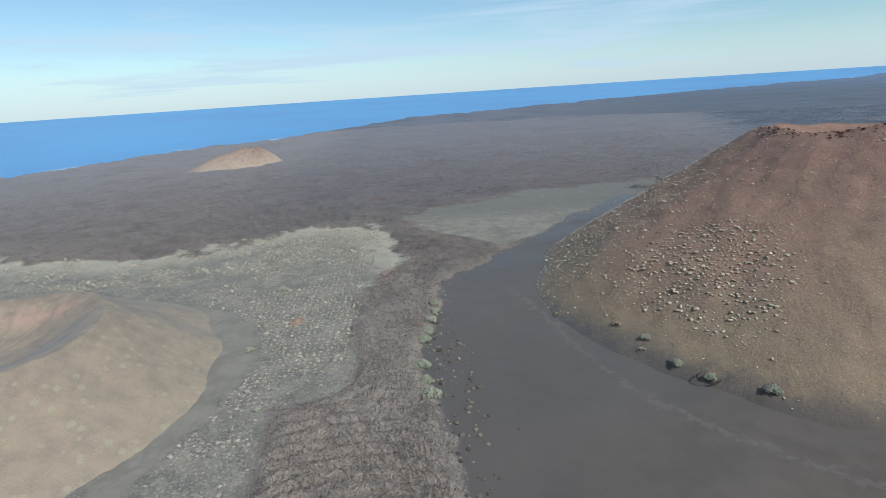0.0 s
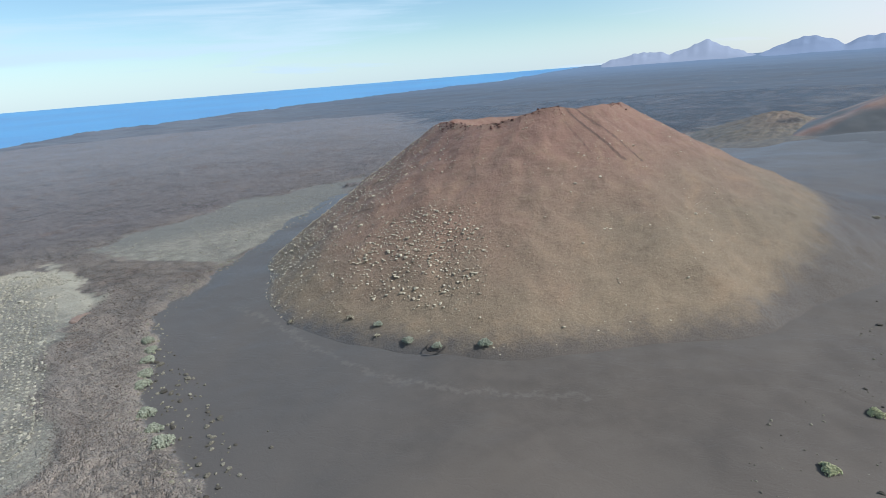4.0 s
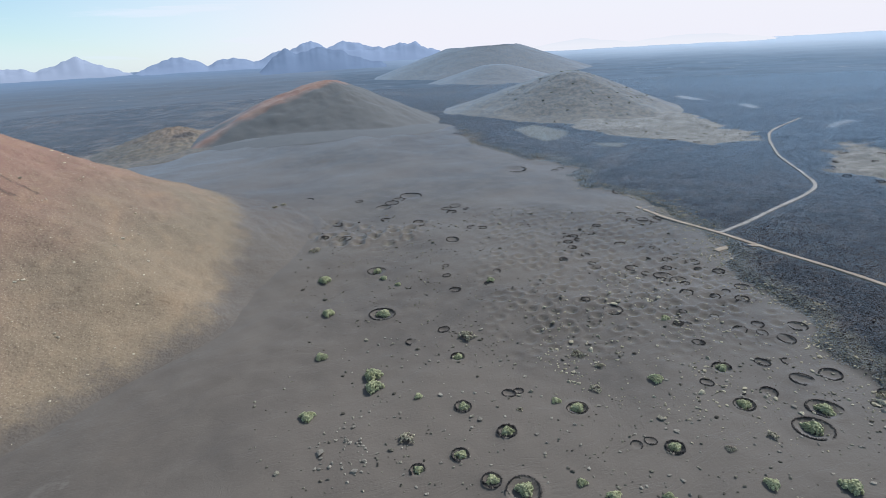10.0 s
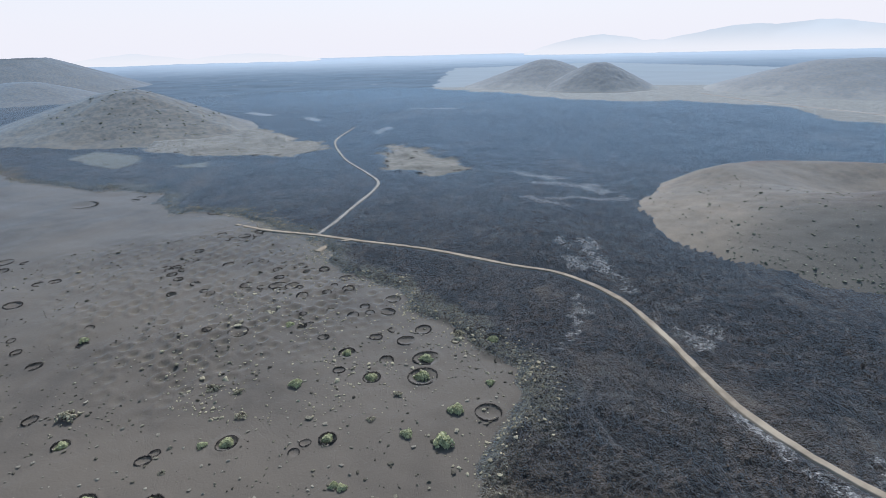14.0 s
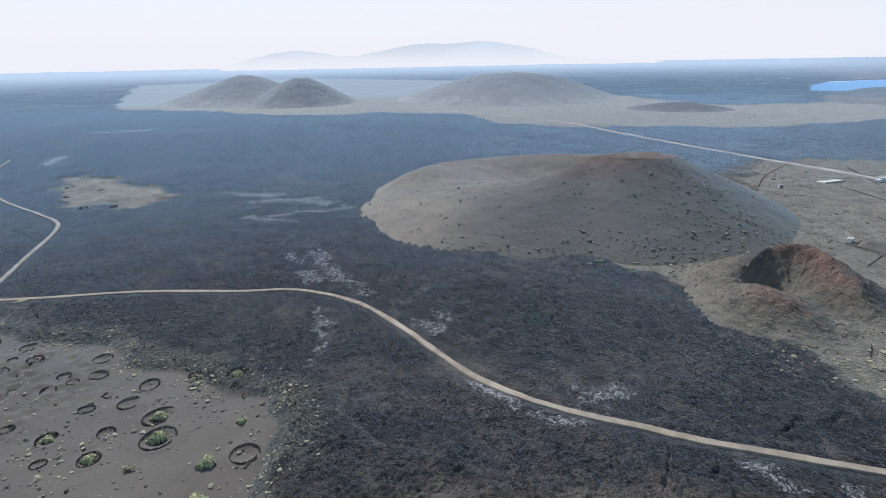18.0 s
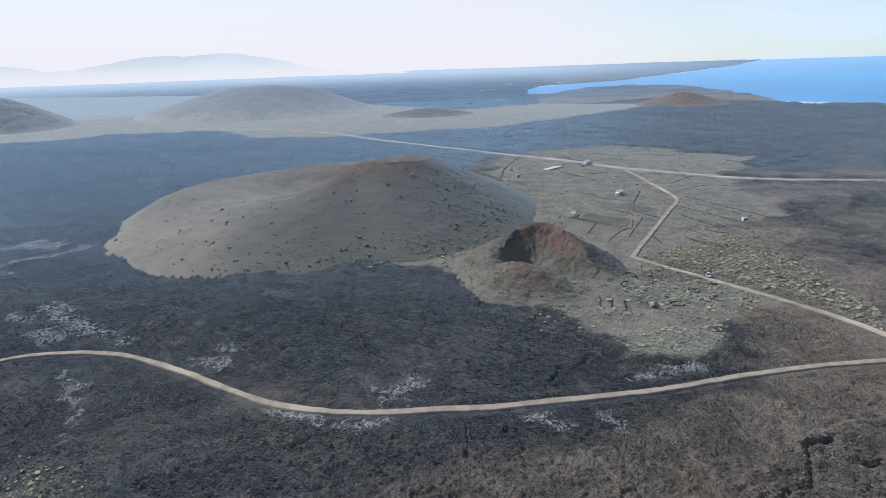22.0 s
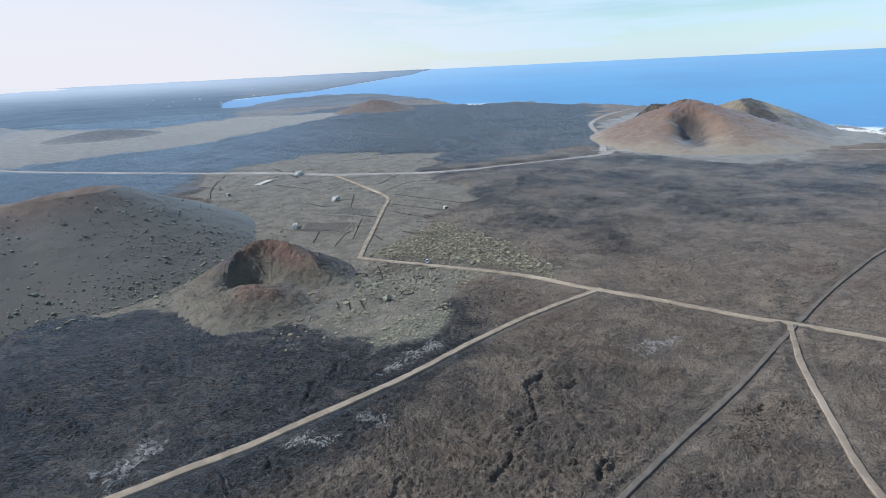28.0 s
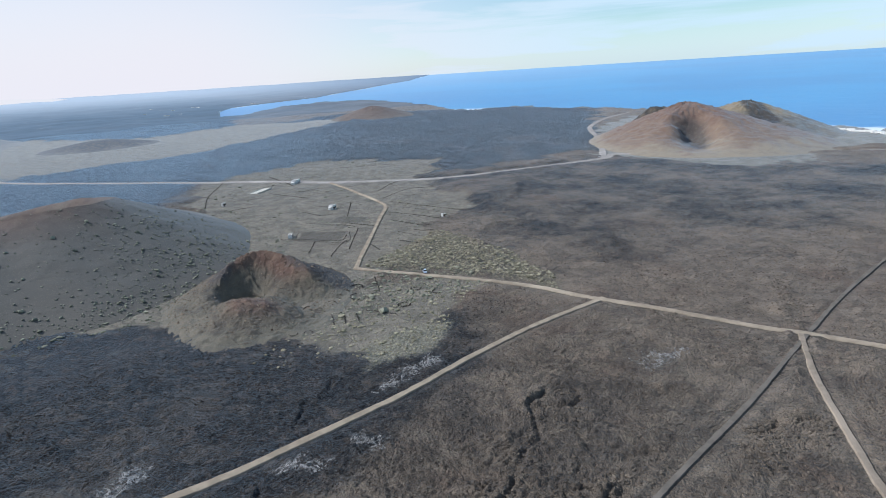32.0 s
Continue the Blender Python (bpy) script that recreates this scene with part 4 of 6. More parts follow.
def cone(name, centre, base, crest, heights, material, label, crater=0.0, floor=None, power=1.0, rim=0.0, gully=0.02, seed=1, lobes=(), n=240, rings=70, sink=1.5, lip=0.6, category="volcano", bumps=(), cover=None, spine=None, dome=0.0, steep=0.8, crag=0.0):
    """A cinder cone: base and crest radii and crest heights given by direction (azimuth, value), seen from its centre."""
    cx, cy = centre
    az = np.arange(0, 360, 360 / n)

    def by(table):
        if isinstance(table, (int, float)):
            return np.full(n, float(table))
        a = [p[0] for p in table]
        v = [p[1] for p in table]
        out = np.interp(az, [a[-1] - 360] + a + [a[0] + 360], [v[-1]] + v + [v[0]])
        k = np.hanning(13)
        return np.convolve(np.concatenate([out[-12:], out, out[:12]]), k / k.sum(), "same")[12:-12]

    rb, rc, hc, power = by(base)[:, None], by(crest)[:, None], by(heights)[:, None], by(power)[:, None]
    u = np.concatenate([np.linspace(0.02, 1, rings // 3), 1 + np.linspace(0, 1, rings)[1:] ** 0.9])[None, :]
    a = np.radians(az)[:, None]
    rb = rb * (1 + 0.03 * vnoise(np.cos(a) * 60, np.sin(a) * 60, 14, seed))
    rho = np.where(u <= 1, u * rc, rc + (u - 1) * (rb * 1.06 - rc))
    x, y = cx + rho * np.sin(a), cy + rho * np.cos(a)
    v = np.clip((rb - rho) / (rb - rc), -0.1, 1)
    if dome:
        v = np.clip((rb - np.sqrt(rho ** 2 + dome ** 2)) / (np.sqrt(rb ** 2 - dome ** 2) - dome) * 1.0, -0.1, 1)
    slope = np.where(v > 0, np.where(power < 1, 1 - (1 - np.clip(v, 0, 1)) ** (1 / power), np.abs(v) ** power), v * 0.6)
    bowl = np.clip(1 - rho / rc, 0, 1)
    floor_given = floor is not None
    floor = float(hc.mean()) - crater if floor is None else floor
    hc_in = float(hc.mean()) + (hc - float(hc.mean())) * np.clip(u, 0, 1)
    z = np.where((u <= 1) & (dome == 0), hc_in, hc * slope) - np.where(u <= 1, (hc_in - floor) * smooth(0, steep, bowl) ** 0.8, 0) + rim * np.exp(-((rho - rc) / (0.18 * rc + 1)) ** 2)
    z = z + gully * hc * slope * vnoise(np.sin(a) * 40 + 0 * rho, np.cos(a) * 40 + 0 * rho, 5, seed + 3) * smooth(0, 0.25, v) * smooth(1.2, 0.8, v)
    s = max(float(rb.mean()) / 14, 2.0)
    z = z + 0.012 * float(hc.mean()) * fbm(x, y, s, 4, seed + 5) * smooth(0, 0.2, v)
    if crag:
        rough = np.abs(fbm(x, y, 5.5, 3, seed + 9)) + 0.6 * np.abs(fbm(x, y, 2.2, 2, seed + 10))
        z = z + crag * (rough - 0.45) * smooth(0.05, 0.4, v)
    for bx, by_, bh, bs in bumps:
        z = z + bh * np.exp(-((x - bx) ** 2 + (y - by_) ** 2) / (2 * bs * bs))
    ground_z = land(x, y)
    flat = bend(np.hypot(x, y))
    z = np.where(v <= 0, np.minimum(flat + z, ground_z) - sink * smooth(0, -0.06, v), np.maximum(flat + z, np.where(u <= 1, -99, ground_z - sink + sink * smooth(0, 0.05, v) + lip * smooth(0, 0.22, v))))
    bare = (v - by(cover)[:, None]) * rb if cover else v * rb
    ridge = bare * 0 - 50
    for width, line in spine or ():
        ridge = np.maximum(ridge, width - beside(line, x + 0.12 * width * vnoise(x, y, 0.4 * width + 1, 61), y + 0.12 * width * vnoise(x, y, 0.4 * width + 1, 62)))
    attrs = {"bare": bare, "up": v, "ridge": ridge}
    k = rings // 3
    if (crater or floor_given) and not dome:
        # the flank and the crater within its crest
        ob = new(name)
        ob.location = (cx, cy, float(flat.min()))
        for piece, cols in (("flank", slice(k - 1, None)), ("crater", slice(0, k))):
            me = grid_mesh(piece, x[:, cols] - cx, y[:, cols] - cy, z[:, cols] - float(flat.min()), wrap=True, attrs={key: val[:, cols] for key, val in attrs.items()})
            me.materials.append(material)
            child = new(piece, me)
            child.parent = ob
            tagged(child)
        tagged(ob, label, category)
    else:
        me = grid_mesh(name, x, y, z, wrap=True, attrs=attrs)
        me.materials.append(material)
        ob = tagged(new(name, me), label, category)
    CONES[name] = (np.array(centre), az, rho, z)
    return ob


CONES = {}


def on_cone(name, x, y):
    """A cone's own height at places, by its grid."""
    c, az, rho, z = CONES[name]
    dx, dy = np.asarray(x, float) - c[0], np.asarray(y, float) - c[1]
    a, d = np.degrees(np.arctan2(dx, dy)) % 360, np.hypot(dx, dy)
    i = np.clip(np.round(a / (360 / len(az))).astype(int) % len(az), 0, len(az) - 1)
    return np.array([np.interp(dd, rho[k], z[k], right=-99) for k, dd in zip(i, d)])


def main_material():
    """Red crest, tan flanks with drifts, dark sand over the foot."""
    m = Mat("red_and_tan_cinder", 0.95, 0.1, sheen=0.05)
    n_big, n_mid, n_fine, n_grit = m.noise(0.025, 5, 0.6), m.noise(0.14, 6, 0.62), m.noise(0.7, 5, 0.7), m.noise(2.4, 3, 0.7)
    sep = m.nt.nodes.new("ShaderNodeSeparateXYZ")
    m.link(m.place(), sep.inputs[0])
    wob = m.maths("MULTIPLY", m.maths("SUBTRACT", n_big, 0.5), 0.5)
    up = m.maths("ADD", m.attr("up"), wob)
    c = m.mix(m.step(up, 0.0, 0.5), (0.226, 0.173, 0.116), (0.188, 0.146, 0.102))
    # West flank: redder cinder, also lightened to paint in stronger light.
    west = m.step(m.maths("ADD", m.maths("MULTIPLY", sep.outputs["X"], -1.0), m.maths("MULTIPLY", wob, 90.0)), -190, -115)
    c = m.mix(m.maths("MULTIPLY", m.maths("MULTIPLY", west, m.step(up, 0.1, 0.55)), 0.8), c, (0.29, 0.178, 0.125))
    east = m.step(m.maths("ADD", sep.outputs["X"], m.maths("MULTIPLY", wob, 60.0)), 185, 290, 0, 0.7)
    c = m.mix(east, c, (0.162, 0.138, 0.104))
    c = m.mix(m.step(up, 0.35, 0.95, 0, 0.75), c, (0.23, 0.125, 0.098))
    c = m.mix(m.step(n_mid, 0.5, 0.72, 0, 0.35), c, (0.28, 0.2, 0.13))
    c = m.mix(m.step(n_mid, 0.48, 0.3, 0, 0.4), c, (0.12, 0.09, 0.06))
    c = m.mix(m.step(n_grit, 0.58, 0.68, 0, 0.6), c, (0.38, 0.32, 0.21))
    c = m.mix(m.step(n_grit, 0.42, 0.32, 0, 0.42), c, (0.09, 0.068, 0.05))
    c = m.mix(m.step(m.noise(0.05, 5, 0.65, distortion=0.6), 0.52, 0.7, 0, 0.3), c, (0.29, 0.2, 0.125))
    c = m.mix(m.step(m.cells(1.1), 0.28, 0.16, 0, 0.45), c, (0.4, 0.34, 0.24))
    c = m.mix(m.step(m.cells(0.8), 0.26, 0.14, 0, 0.4), c, (0.08, 0.06, 0.045))
    sand = sand_colour(m, m.noise(0.09, 6, 0.6), m.noise(0.012, 5), n_grit)
    cut = m.maths("ADD", m.attr("ridge"), m.maths("MULTIPLY", m.maths("SUBTRACT", n_fine, 0.5), 2.5))
    c = m.mix(m.step(cut, 0, 1.6, 0, 0.7), c, (0.05, 0.042, 0.036))
    drift = m.maths("ADD", m.attr("bare"), m.maths("MULTIPLY", m.maths("SUBTRACT", m.noise(0.1, 8, 0.72), 0.5), 34.0))
    c = m.mix(m.step(drift, 11, -9), c, sand)
    m.link(m.mix(m.step(drift, 11, -9), (0.05, 0.05, 0.05), (0.26, 0.26, 0.26)), m.bsdf.inputs["Sheen Weight"])
    m.base(c)
    m.bump(m.maths("ADD", m.maths("MULTIPLY", n_fine, 1.0), m.maths("MULTIPLY", n_mid, 0.9)), 0.7, 0.8)
    return m.m


RED_SLAG = main_material()
TAN_SLAG = slag_material("tan_cinder", (0.255, 0.213, 0.158), (0.235, 0.195, 0.147), (0.215, 0.172, 0.132), 15, 40, 0.3, 0.6, 0.5, (0.36, 0.25, 0.19))
def ridge_material():
    """Smooth grey cinder with an orange ridge towards the north-west."""
    m = Mat("grey_cinder_orange_ridge", 0.95, 0.08, sheen=0.14)
    n_big, n_mid = m.noise(0.012, 4), m.noise(0.06, 6, 0.6)
    c = m.mix(m.step(n_mid, 0.35, 0.7), (0.113, 0.111, 0.106), (0.124, 0.121, 0.115))
    ridge = m.maths("ADD", m.attr("ridge"), m.maths("MULTIPLY", m.maths("SUBTRACT", n_big, 0.5), 30.0))
    c = m.mix(m.step(ridge, -4, 14, 0, 0.9), c, m.mix(m.step(n_mid, 0.4, 0.6), (0.25, 0.138, 0.096), (0.29, 0.19, 0.14)))
    m.base(c).bump(n_mid, 0.3, 1.0)
    return m.m


GREY_SLAG = ridge_material()
DUST_SLAG = slag_material("dusty_grey_tan_cinder", (0.155, 0.148, 0.134), (0.125, 0.122, 0.115), (0.115, 0.113, 0.108), 20, 60, 0.3, 0.25, 0.0, haze_sheen=0.3, grain=0.4)
OLIVE_SLAG = slag_material("olive_brown_cinder", (0.195, 0.167, 0.135), (0.148, 0.131, 0.112), (0.105, 0.07, 0.057), 18, 34, 0.35, 0.35, 0.0, (0.088, 0.085, 0.078), 60, 0.2, 0.18)
CRATER_SLAG = slag_material("rusty_crater_cinder", (0.145, 0.133, 0.107), (0.11, 0.096, 0.077), (0.15, 0.091, 0.069), 7, 14, 0.7, 2.0, 0.0, (0.07, 0.068, 0.07), 5, 0.3)
RUST_SLAG = slag_material("rust_red_cinder", (0.24, 0.2, 0.15), (0.185, 0.132, 0.1), (0.15, 0.095, 0.074), 12, 38, 0.3, 0.6, 0.12, (0.065, 0.057, 0.055), 14, 0.25, 0.3)
BLACK_SLAG = slag_material("black_cinder_tan_top", (0.16, 0.125, 0.09), (0.1, 0.085, 0.068), (0.24, 0.19, 0.12), 16, 36, 0.4, 1.0, 0.0, (0.035, 0.034, 0.036), haze_sheen=0.35)
# Far eastern hills: the blue of the haze is mixed into their grey.
EAST_SLAG = slag_material("haze_grey_cinder", (0.145, 0.153, 0.163), (0.128, 0.138, 0.15), (0.118, 0.129, 0.142), 30, 90, 0.15, 0.3, haze_sheen=0.3, grain=0.15)
CRAG_SLAG = slag_material("tan_craggy_cinder", (0.112, 0.107, 0.099), (0.128, 0.118, 0.102), (0.16, 0.125, 0.1), 12, 36, 0.4, 1.0, 0.0, (0.05, 0.05, 0.052), 8, haze_sheen=0.1)
# Blue of the haze put into this hump's dark colour.
BLUE_SLAG = slag_material("haze_blue_cinder", (0.15, 0.157, 0.167), (0.1, 0.11, 0.125), (0.085, 0.096, 0.112), 6, 14, 0.2, 0.3, grain=0.3)
# Near-black colour for the shadow of a hollow.
SHADE_STUB = slag_material("shade_stub_black", (0.04, 0.04, 0.042), (0.035, 0.035, 0.038), (0.03, 0.03, 0.032), 10, 24)
# Far southern hills, lightened and blued to paint in haze, most at the foot.
HAZE_SLAG = slag_material("haze_pale_cinder", (0.275, 0.277, 0.275), (0.215, 0.224, 0.235), (0.19, 0.203, 0.22), 18, 55, 0.15, 0.3, haze_sheen=0.15, grain=0.15)

CREST_BUMPS = ((206, 205, 2.4, 8), (181, 228, -1.8, 8), (218, 192, -0.8, 6), (229, 180, 1.6, 7))
cone("main_cone", (226, 240), [(3, 142), (39, 153), (74, 174), (97, 192), (118, 200), (138, 208), (149, 203), (159, 192), (169, 180), (178, 170), (188, 162), (204, 162), (221, 161), (245, 166), (271, 170), (290, 164), (319, 152)], [(0, 48), (90, 50), (133, 51), (180, 46), (223, 43), (270, 50), (313, 56)],
     [(0, 68), (43, 67), (90, 71.5), (133, 74.7), (180, 76), (223, 74.7), (270, 71.4), (313, 70.3)], RED_SLAG, "tall cinder cone with a red crest and tan shrub-dotted flanks", crater=16,
     power=[(0, 0.7), (43, 1.0), (90, 1.2), (133, 1.22), (160, 1.05), (180, 0.97), (223, 0.96), (270, 0.97), (313, 0.92)], rim=1.0, gully=0.006, seed=3, n=480, rings=160, bumps=CREST_BUMPS,
     cover=[(0, 0.0), (43, 0.3), (90, 0.34), (115, 0.42), (140, 0.4), (158, 0.32), (172, 0.2), (185, 0.11), (200, 0.08), (223, 0.07), (250, 0.05), (270, 0.02), (300, 0.0)], spine=[(1.5, [(210, 201), (210, 179), (210, 161)]), (1.3, [(215, 198), (217, 176), (218, 158)]), (1.0, [(204, 193), (200, 173)]), (0.9, [(222, 196), (226, 176)])])
cone("tan_cone", (-165, 195), [(0, 95), (60, 80), (90, 82), (120, 90), (150, 100), (200, 110), (270, 110)], [(0, 28), (50, 36), (90, 47), (130, 57), (180, 58), (270, 50), (330, 30)], [(0, 27), (60, 29), (120, 27), (200, 29), (270, 28)], TAN_SLAG, "pale tan cinder cone with an eroded crater", crater=13, power=1.05, seed=9, n=320, rings=110, spine=[(5, [(-140, 212), (-160, 214), (-180, 212)])])
cone("red_peak_hill", (735, 130), [(0, 210), (90, 230), (140, 190), (180, 175), (230, 190), (270, 190), (320, 205)], 6, 70, GREY_SLAG, "smooth grey cinder hill with an orange-red ridge", power=1.1, seed=12, n=240, rings=80, gully=0.0, dome=26, bumps=((668, 198, 7, 34), (620, 240, 9, 36), (575, 278, 5, 34)), spine=[(20, [(742, 120), (700, 165), (650, 212)]), (14, [(650, 212), (590, 258), (545, 300)]), (12, [(700, 170), (640, 270), (590, 340)])])
cone("craggy_hill", (655, 300), [(0, 110), (90, 100), (180, 90), (270, 125)], 12, 30, CRAG_SLAG, "low tan hill with dark broken rock on top", power=1.1, seed=14, n=160, rings=50, gully=0.01, dome=14, crag=1.6, spine=[(9, [(625, 283), (640, 275)]), (6, [(668, 262), (690, 270)])])
cone("sandy_hill", (880, -225), [(0, 230), (90, 230), (180, 165), (225, 190), (250, 200), (270, 190), (300, 190)], 8, 58, DUST_SLAG, "grey-tan sandy hill beside the black lava", power=1.12, seed=22, n=200, rings=60, gully=0.003, dome=34)
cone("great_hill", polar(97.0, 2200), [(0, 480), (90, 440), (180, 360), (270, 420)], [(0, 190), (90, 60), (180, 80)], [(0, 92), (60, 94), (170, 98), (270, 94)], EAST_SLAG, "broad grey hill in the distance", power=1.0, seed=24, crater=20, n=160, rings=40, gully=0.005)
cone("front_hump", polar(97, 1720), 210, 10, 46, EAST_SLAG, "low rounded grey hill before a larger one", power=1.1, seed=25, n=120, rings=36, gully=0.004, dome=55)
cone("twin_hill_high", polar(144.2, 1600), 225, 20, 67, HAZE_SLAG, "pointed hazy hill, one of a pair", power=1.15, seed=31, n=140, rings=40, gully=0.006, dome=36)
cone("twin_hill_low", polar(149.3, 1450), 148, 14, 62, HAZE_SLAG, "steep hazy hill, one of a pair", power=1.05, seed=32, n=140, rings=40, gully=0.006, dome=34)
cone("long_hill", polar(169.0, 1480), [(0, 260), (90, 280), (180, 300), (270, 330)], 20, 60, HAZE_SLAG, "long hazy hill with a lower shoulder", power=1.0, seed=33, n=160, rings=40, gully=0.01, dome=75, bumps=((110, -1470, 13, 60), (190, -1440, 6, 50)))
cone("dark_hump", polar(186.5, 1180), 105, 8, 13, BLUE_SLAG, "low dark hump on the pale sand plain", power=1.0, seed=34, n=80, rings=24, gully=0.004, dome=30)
cone("olive_hill", (10, -395), [(0, 134), (45, 169), (75, 175), (100, 165), (150, 170), (200, 150), (260, 130), (315, 134)], [(0, 22), (40, 55), (60, 88), (90, 125), (130, 85), (180, 50), (240, 55), (270, 58), (300, 50), (325, 34)], [(0, 35), (20, 31), (40, 24), (60, 18), (75, 17), (90, 21), (110, 21), (140, 22), (180, 25), (230, 31), (265, 33), (290, 36), (320, 37)], OLIVE_SLAG,
     "broad brown hill with a hollow crest and scattered shrubs", floor=9, power=[(0, 0.95), (45, 0.8), (90, 0.8), (150, 0.95), (270, 1.0), (320, 1.0)], seed=41, n=320, rings=100, gully=0.008, spine=[(85, [(20, -290), (-55, -310), (-90, -380)])])
# First spine darkens the west mass, painting in its shaded side.
cone("small_crater", (-80, -245), [(0, 53), (20, 57), (45, 58), (65, 53), (85, 46), (180, 44), (250, 43), (290, 42), (325, 45)], [(0, 31), (40, 28), (75, 20), (120, 19), (160, 19), (200, 20), (236, 17), (270, 18), (293, 21), (320, 26)], [(0, 4.5), (20, 7.5), (45, 9), (70, 7), (95, 9.5), (120, 11), (145, 13.5), (175, 16), (205, 17), (235, 15.5), (262, 14), (285, 12.5), (300, 9.5), (315, 4), (330, 1.6), (347, 2.0)], CRATER_SLAG,
     "small rust-brown breached crater with a dark hollow", floor=6.5, lip=0.4, power=[(0, 0.9), (60, 0.9), (120, 0.95), (230, 1.0), (290, 1.0)], rim=0.8, seed=51, n=300, rings=90, steep=1.0, crag=0.7, bumps=((-68, -249, -8, 5.6), (-74, -244, -8, 5.6), (-66, -242, -6, 5.0), (-60, -222, 1.2, 7), (-69, -218, 1.2, 6), (-86, -229, -3.5, 6), (-92, -219, -2.5, 6)), spine=[(13, [(-106, -250), (-114, -232)]), (7, [(-76, -272), (-66, -262)])])
# The dark spine paints shade into the hollow on the near face.
cone("west_cone", polar(242, 725), [(0, 170), (60, 150), (120, 125), (180, 110), (230, 145), (270, 150), (320, 150)], 7, 44, RUST_SLAG, "rust-red cone near the sea", power=1.05, seed=61, n=260, rings=80, gully=0.02, dome=9, crag=1.2, bumps=((-596, -308, -17, 15), (-574, -292, -13, 15), (-552, -276, -6, 14), (-596, -332, 5, 9), (-574, -318, 6, 9), (-610, -290, 5, 12)), spine=[(20, [(-600, -312), (-566, -286)])])
# Near-black spine: the flank's shadow put into the colour.
cone("dark_cone", polar(247, 790), [(0, 110), (90, 130), (180, 120), (300, 110)], 7, 39, BLACK_SLAG, "dark olive cone behind a red one", power=1.0, seed=62, gully=0.02, n=200, rings=60, dome=10, crag=1.2, bumps=((-690, -283, -7, 16),), spine=[(15, [(-745, -318), (-723, -300), (-690, -268)])])
# Added stub, standing for the shadowed edge of a hollow.
cone("black_stub", polar(239.6, 830), 46, 10, 30, SHADE_STUB, "small black stub standing for a shadowed hollow beside a red cone", power=0.9, seed=64, n=80, rings=24, crag=2.0)
DIM_RUST = slag_material("dim_rust_cinder", (0.16, 0.143, 0.128), (0.14, 0.115, 0.104), (0.13, 0.1, 0.09), 8, 24, 0.3, 0.5, 0.0, None, 6, 0.2)
cone("pink_cone", polar(211.5, 1330), 110, 8, 26, DIM_RUST, "far pinkish cone by the shore", power=1.2, seed=63, n=120, rings=36, dome=14, crag=1.0)
cone("shore_hill", (-252, 915), [(0, 60), (60, 45), (120, 42), (180, 55), (235, 120), (270, 80), (320, 60)], 6, 26, slag_material("pinkish_tan_cinder", (0.32, 0.26, 0.2), (0.3, 0.235, 0.18), (0.22, 0.16, 0.125), 10, 30, 0.5, 0.8), "tan eroded hill above the dark shore plain", power=0.8, seed=71, n=120, rings=40, dome=8, crag=2.2, bumps=((-292, 880, 5, 14), (-315, 860, 3.5, 14), (-272, 905, 5, 9)))


def range_far(name, az0, az1, r, peaks, colour, label, depth=500, floor_el=-0.9, rough=0.3, glow=0.62, fade=None):
    """A far range; peaks are azimuth, elevation, half width in degrees."""
    az = np.linspace(az0, az1, int((az1 - az0) * 8))
    el = np.full(az.shape, floor_el)
    for a, e, w in peaks:
        u = np.clip(1 - np.abs(az - a) / w, 0, 1)
        el = np.maximum(el, floor_el + (e - floor_el) * u * (2 - u) ** 0.6 / (1 + 0 * u))
    el = el + rough * (0.4 * vnoise(az, az * 0, 0.9, 7) + 0.3 * vnoise(az, az * 0, 0.4, 8) + 0.08 * vnoise(az, az * 0, 0.17, 9))
    v = np.linspace(0, 1, 24)
    A, V = np.meshgrid(np.radians(az), v, indexing="ij")
    rr = r - depth + 2 * depth * V * 0.55
    top = (EYE_H + r * np.tan(np.radians(el)))[:, None]
    prof = np.where(V < 0.75, (V / 0.75) ** 0.9, 1 - (V - 0.75) * 0.3)
    foot = bend(rr) - 3
    x, y = rr * np.sin(A), rr * np.cos(A)
    z = foot + np.maximum(top - foot, 0) * prof * (1 + rough * fbm(x, y, 230, 4, 5) * np.sin(np.pi * V * 0.98) ** 0.7)
    me = grid_mesh(name, x, y, z)
    m = Mat(name + "_haze_glow", 1.0, 0.0)
    # Haze painted as a glowing colour; fade pales it towards the foot.
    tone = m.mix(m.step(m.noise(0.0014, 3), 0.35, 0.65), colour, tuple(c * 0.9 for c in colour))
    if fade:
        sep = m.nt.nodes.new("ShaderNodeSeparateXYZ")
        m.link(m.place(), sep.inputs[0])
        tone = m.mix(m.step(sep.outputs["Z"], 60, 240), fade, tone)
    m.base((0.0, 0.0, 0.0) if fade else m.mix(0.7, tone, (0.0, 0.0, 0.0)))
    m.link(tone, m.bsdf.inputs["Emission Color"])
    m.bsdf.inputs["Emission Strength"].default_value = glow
    me.materials.append(m.m)
    return tagged(new(name, me), label, "mountains", kind="structure")


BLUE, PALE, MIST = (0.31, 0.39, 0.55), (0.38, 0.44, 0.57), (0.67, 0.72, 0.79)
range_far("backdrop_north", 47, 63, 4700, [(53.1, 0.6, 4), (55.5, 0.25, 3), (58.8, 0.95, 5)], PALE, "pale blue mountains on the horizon")
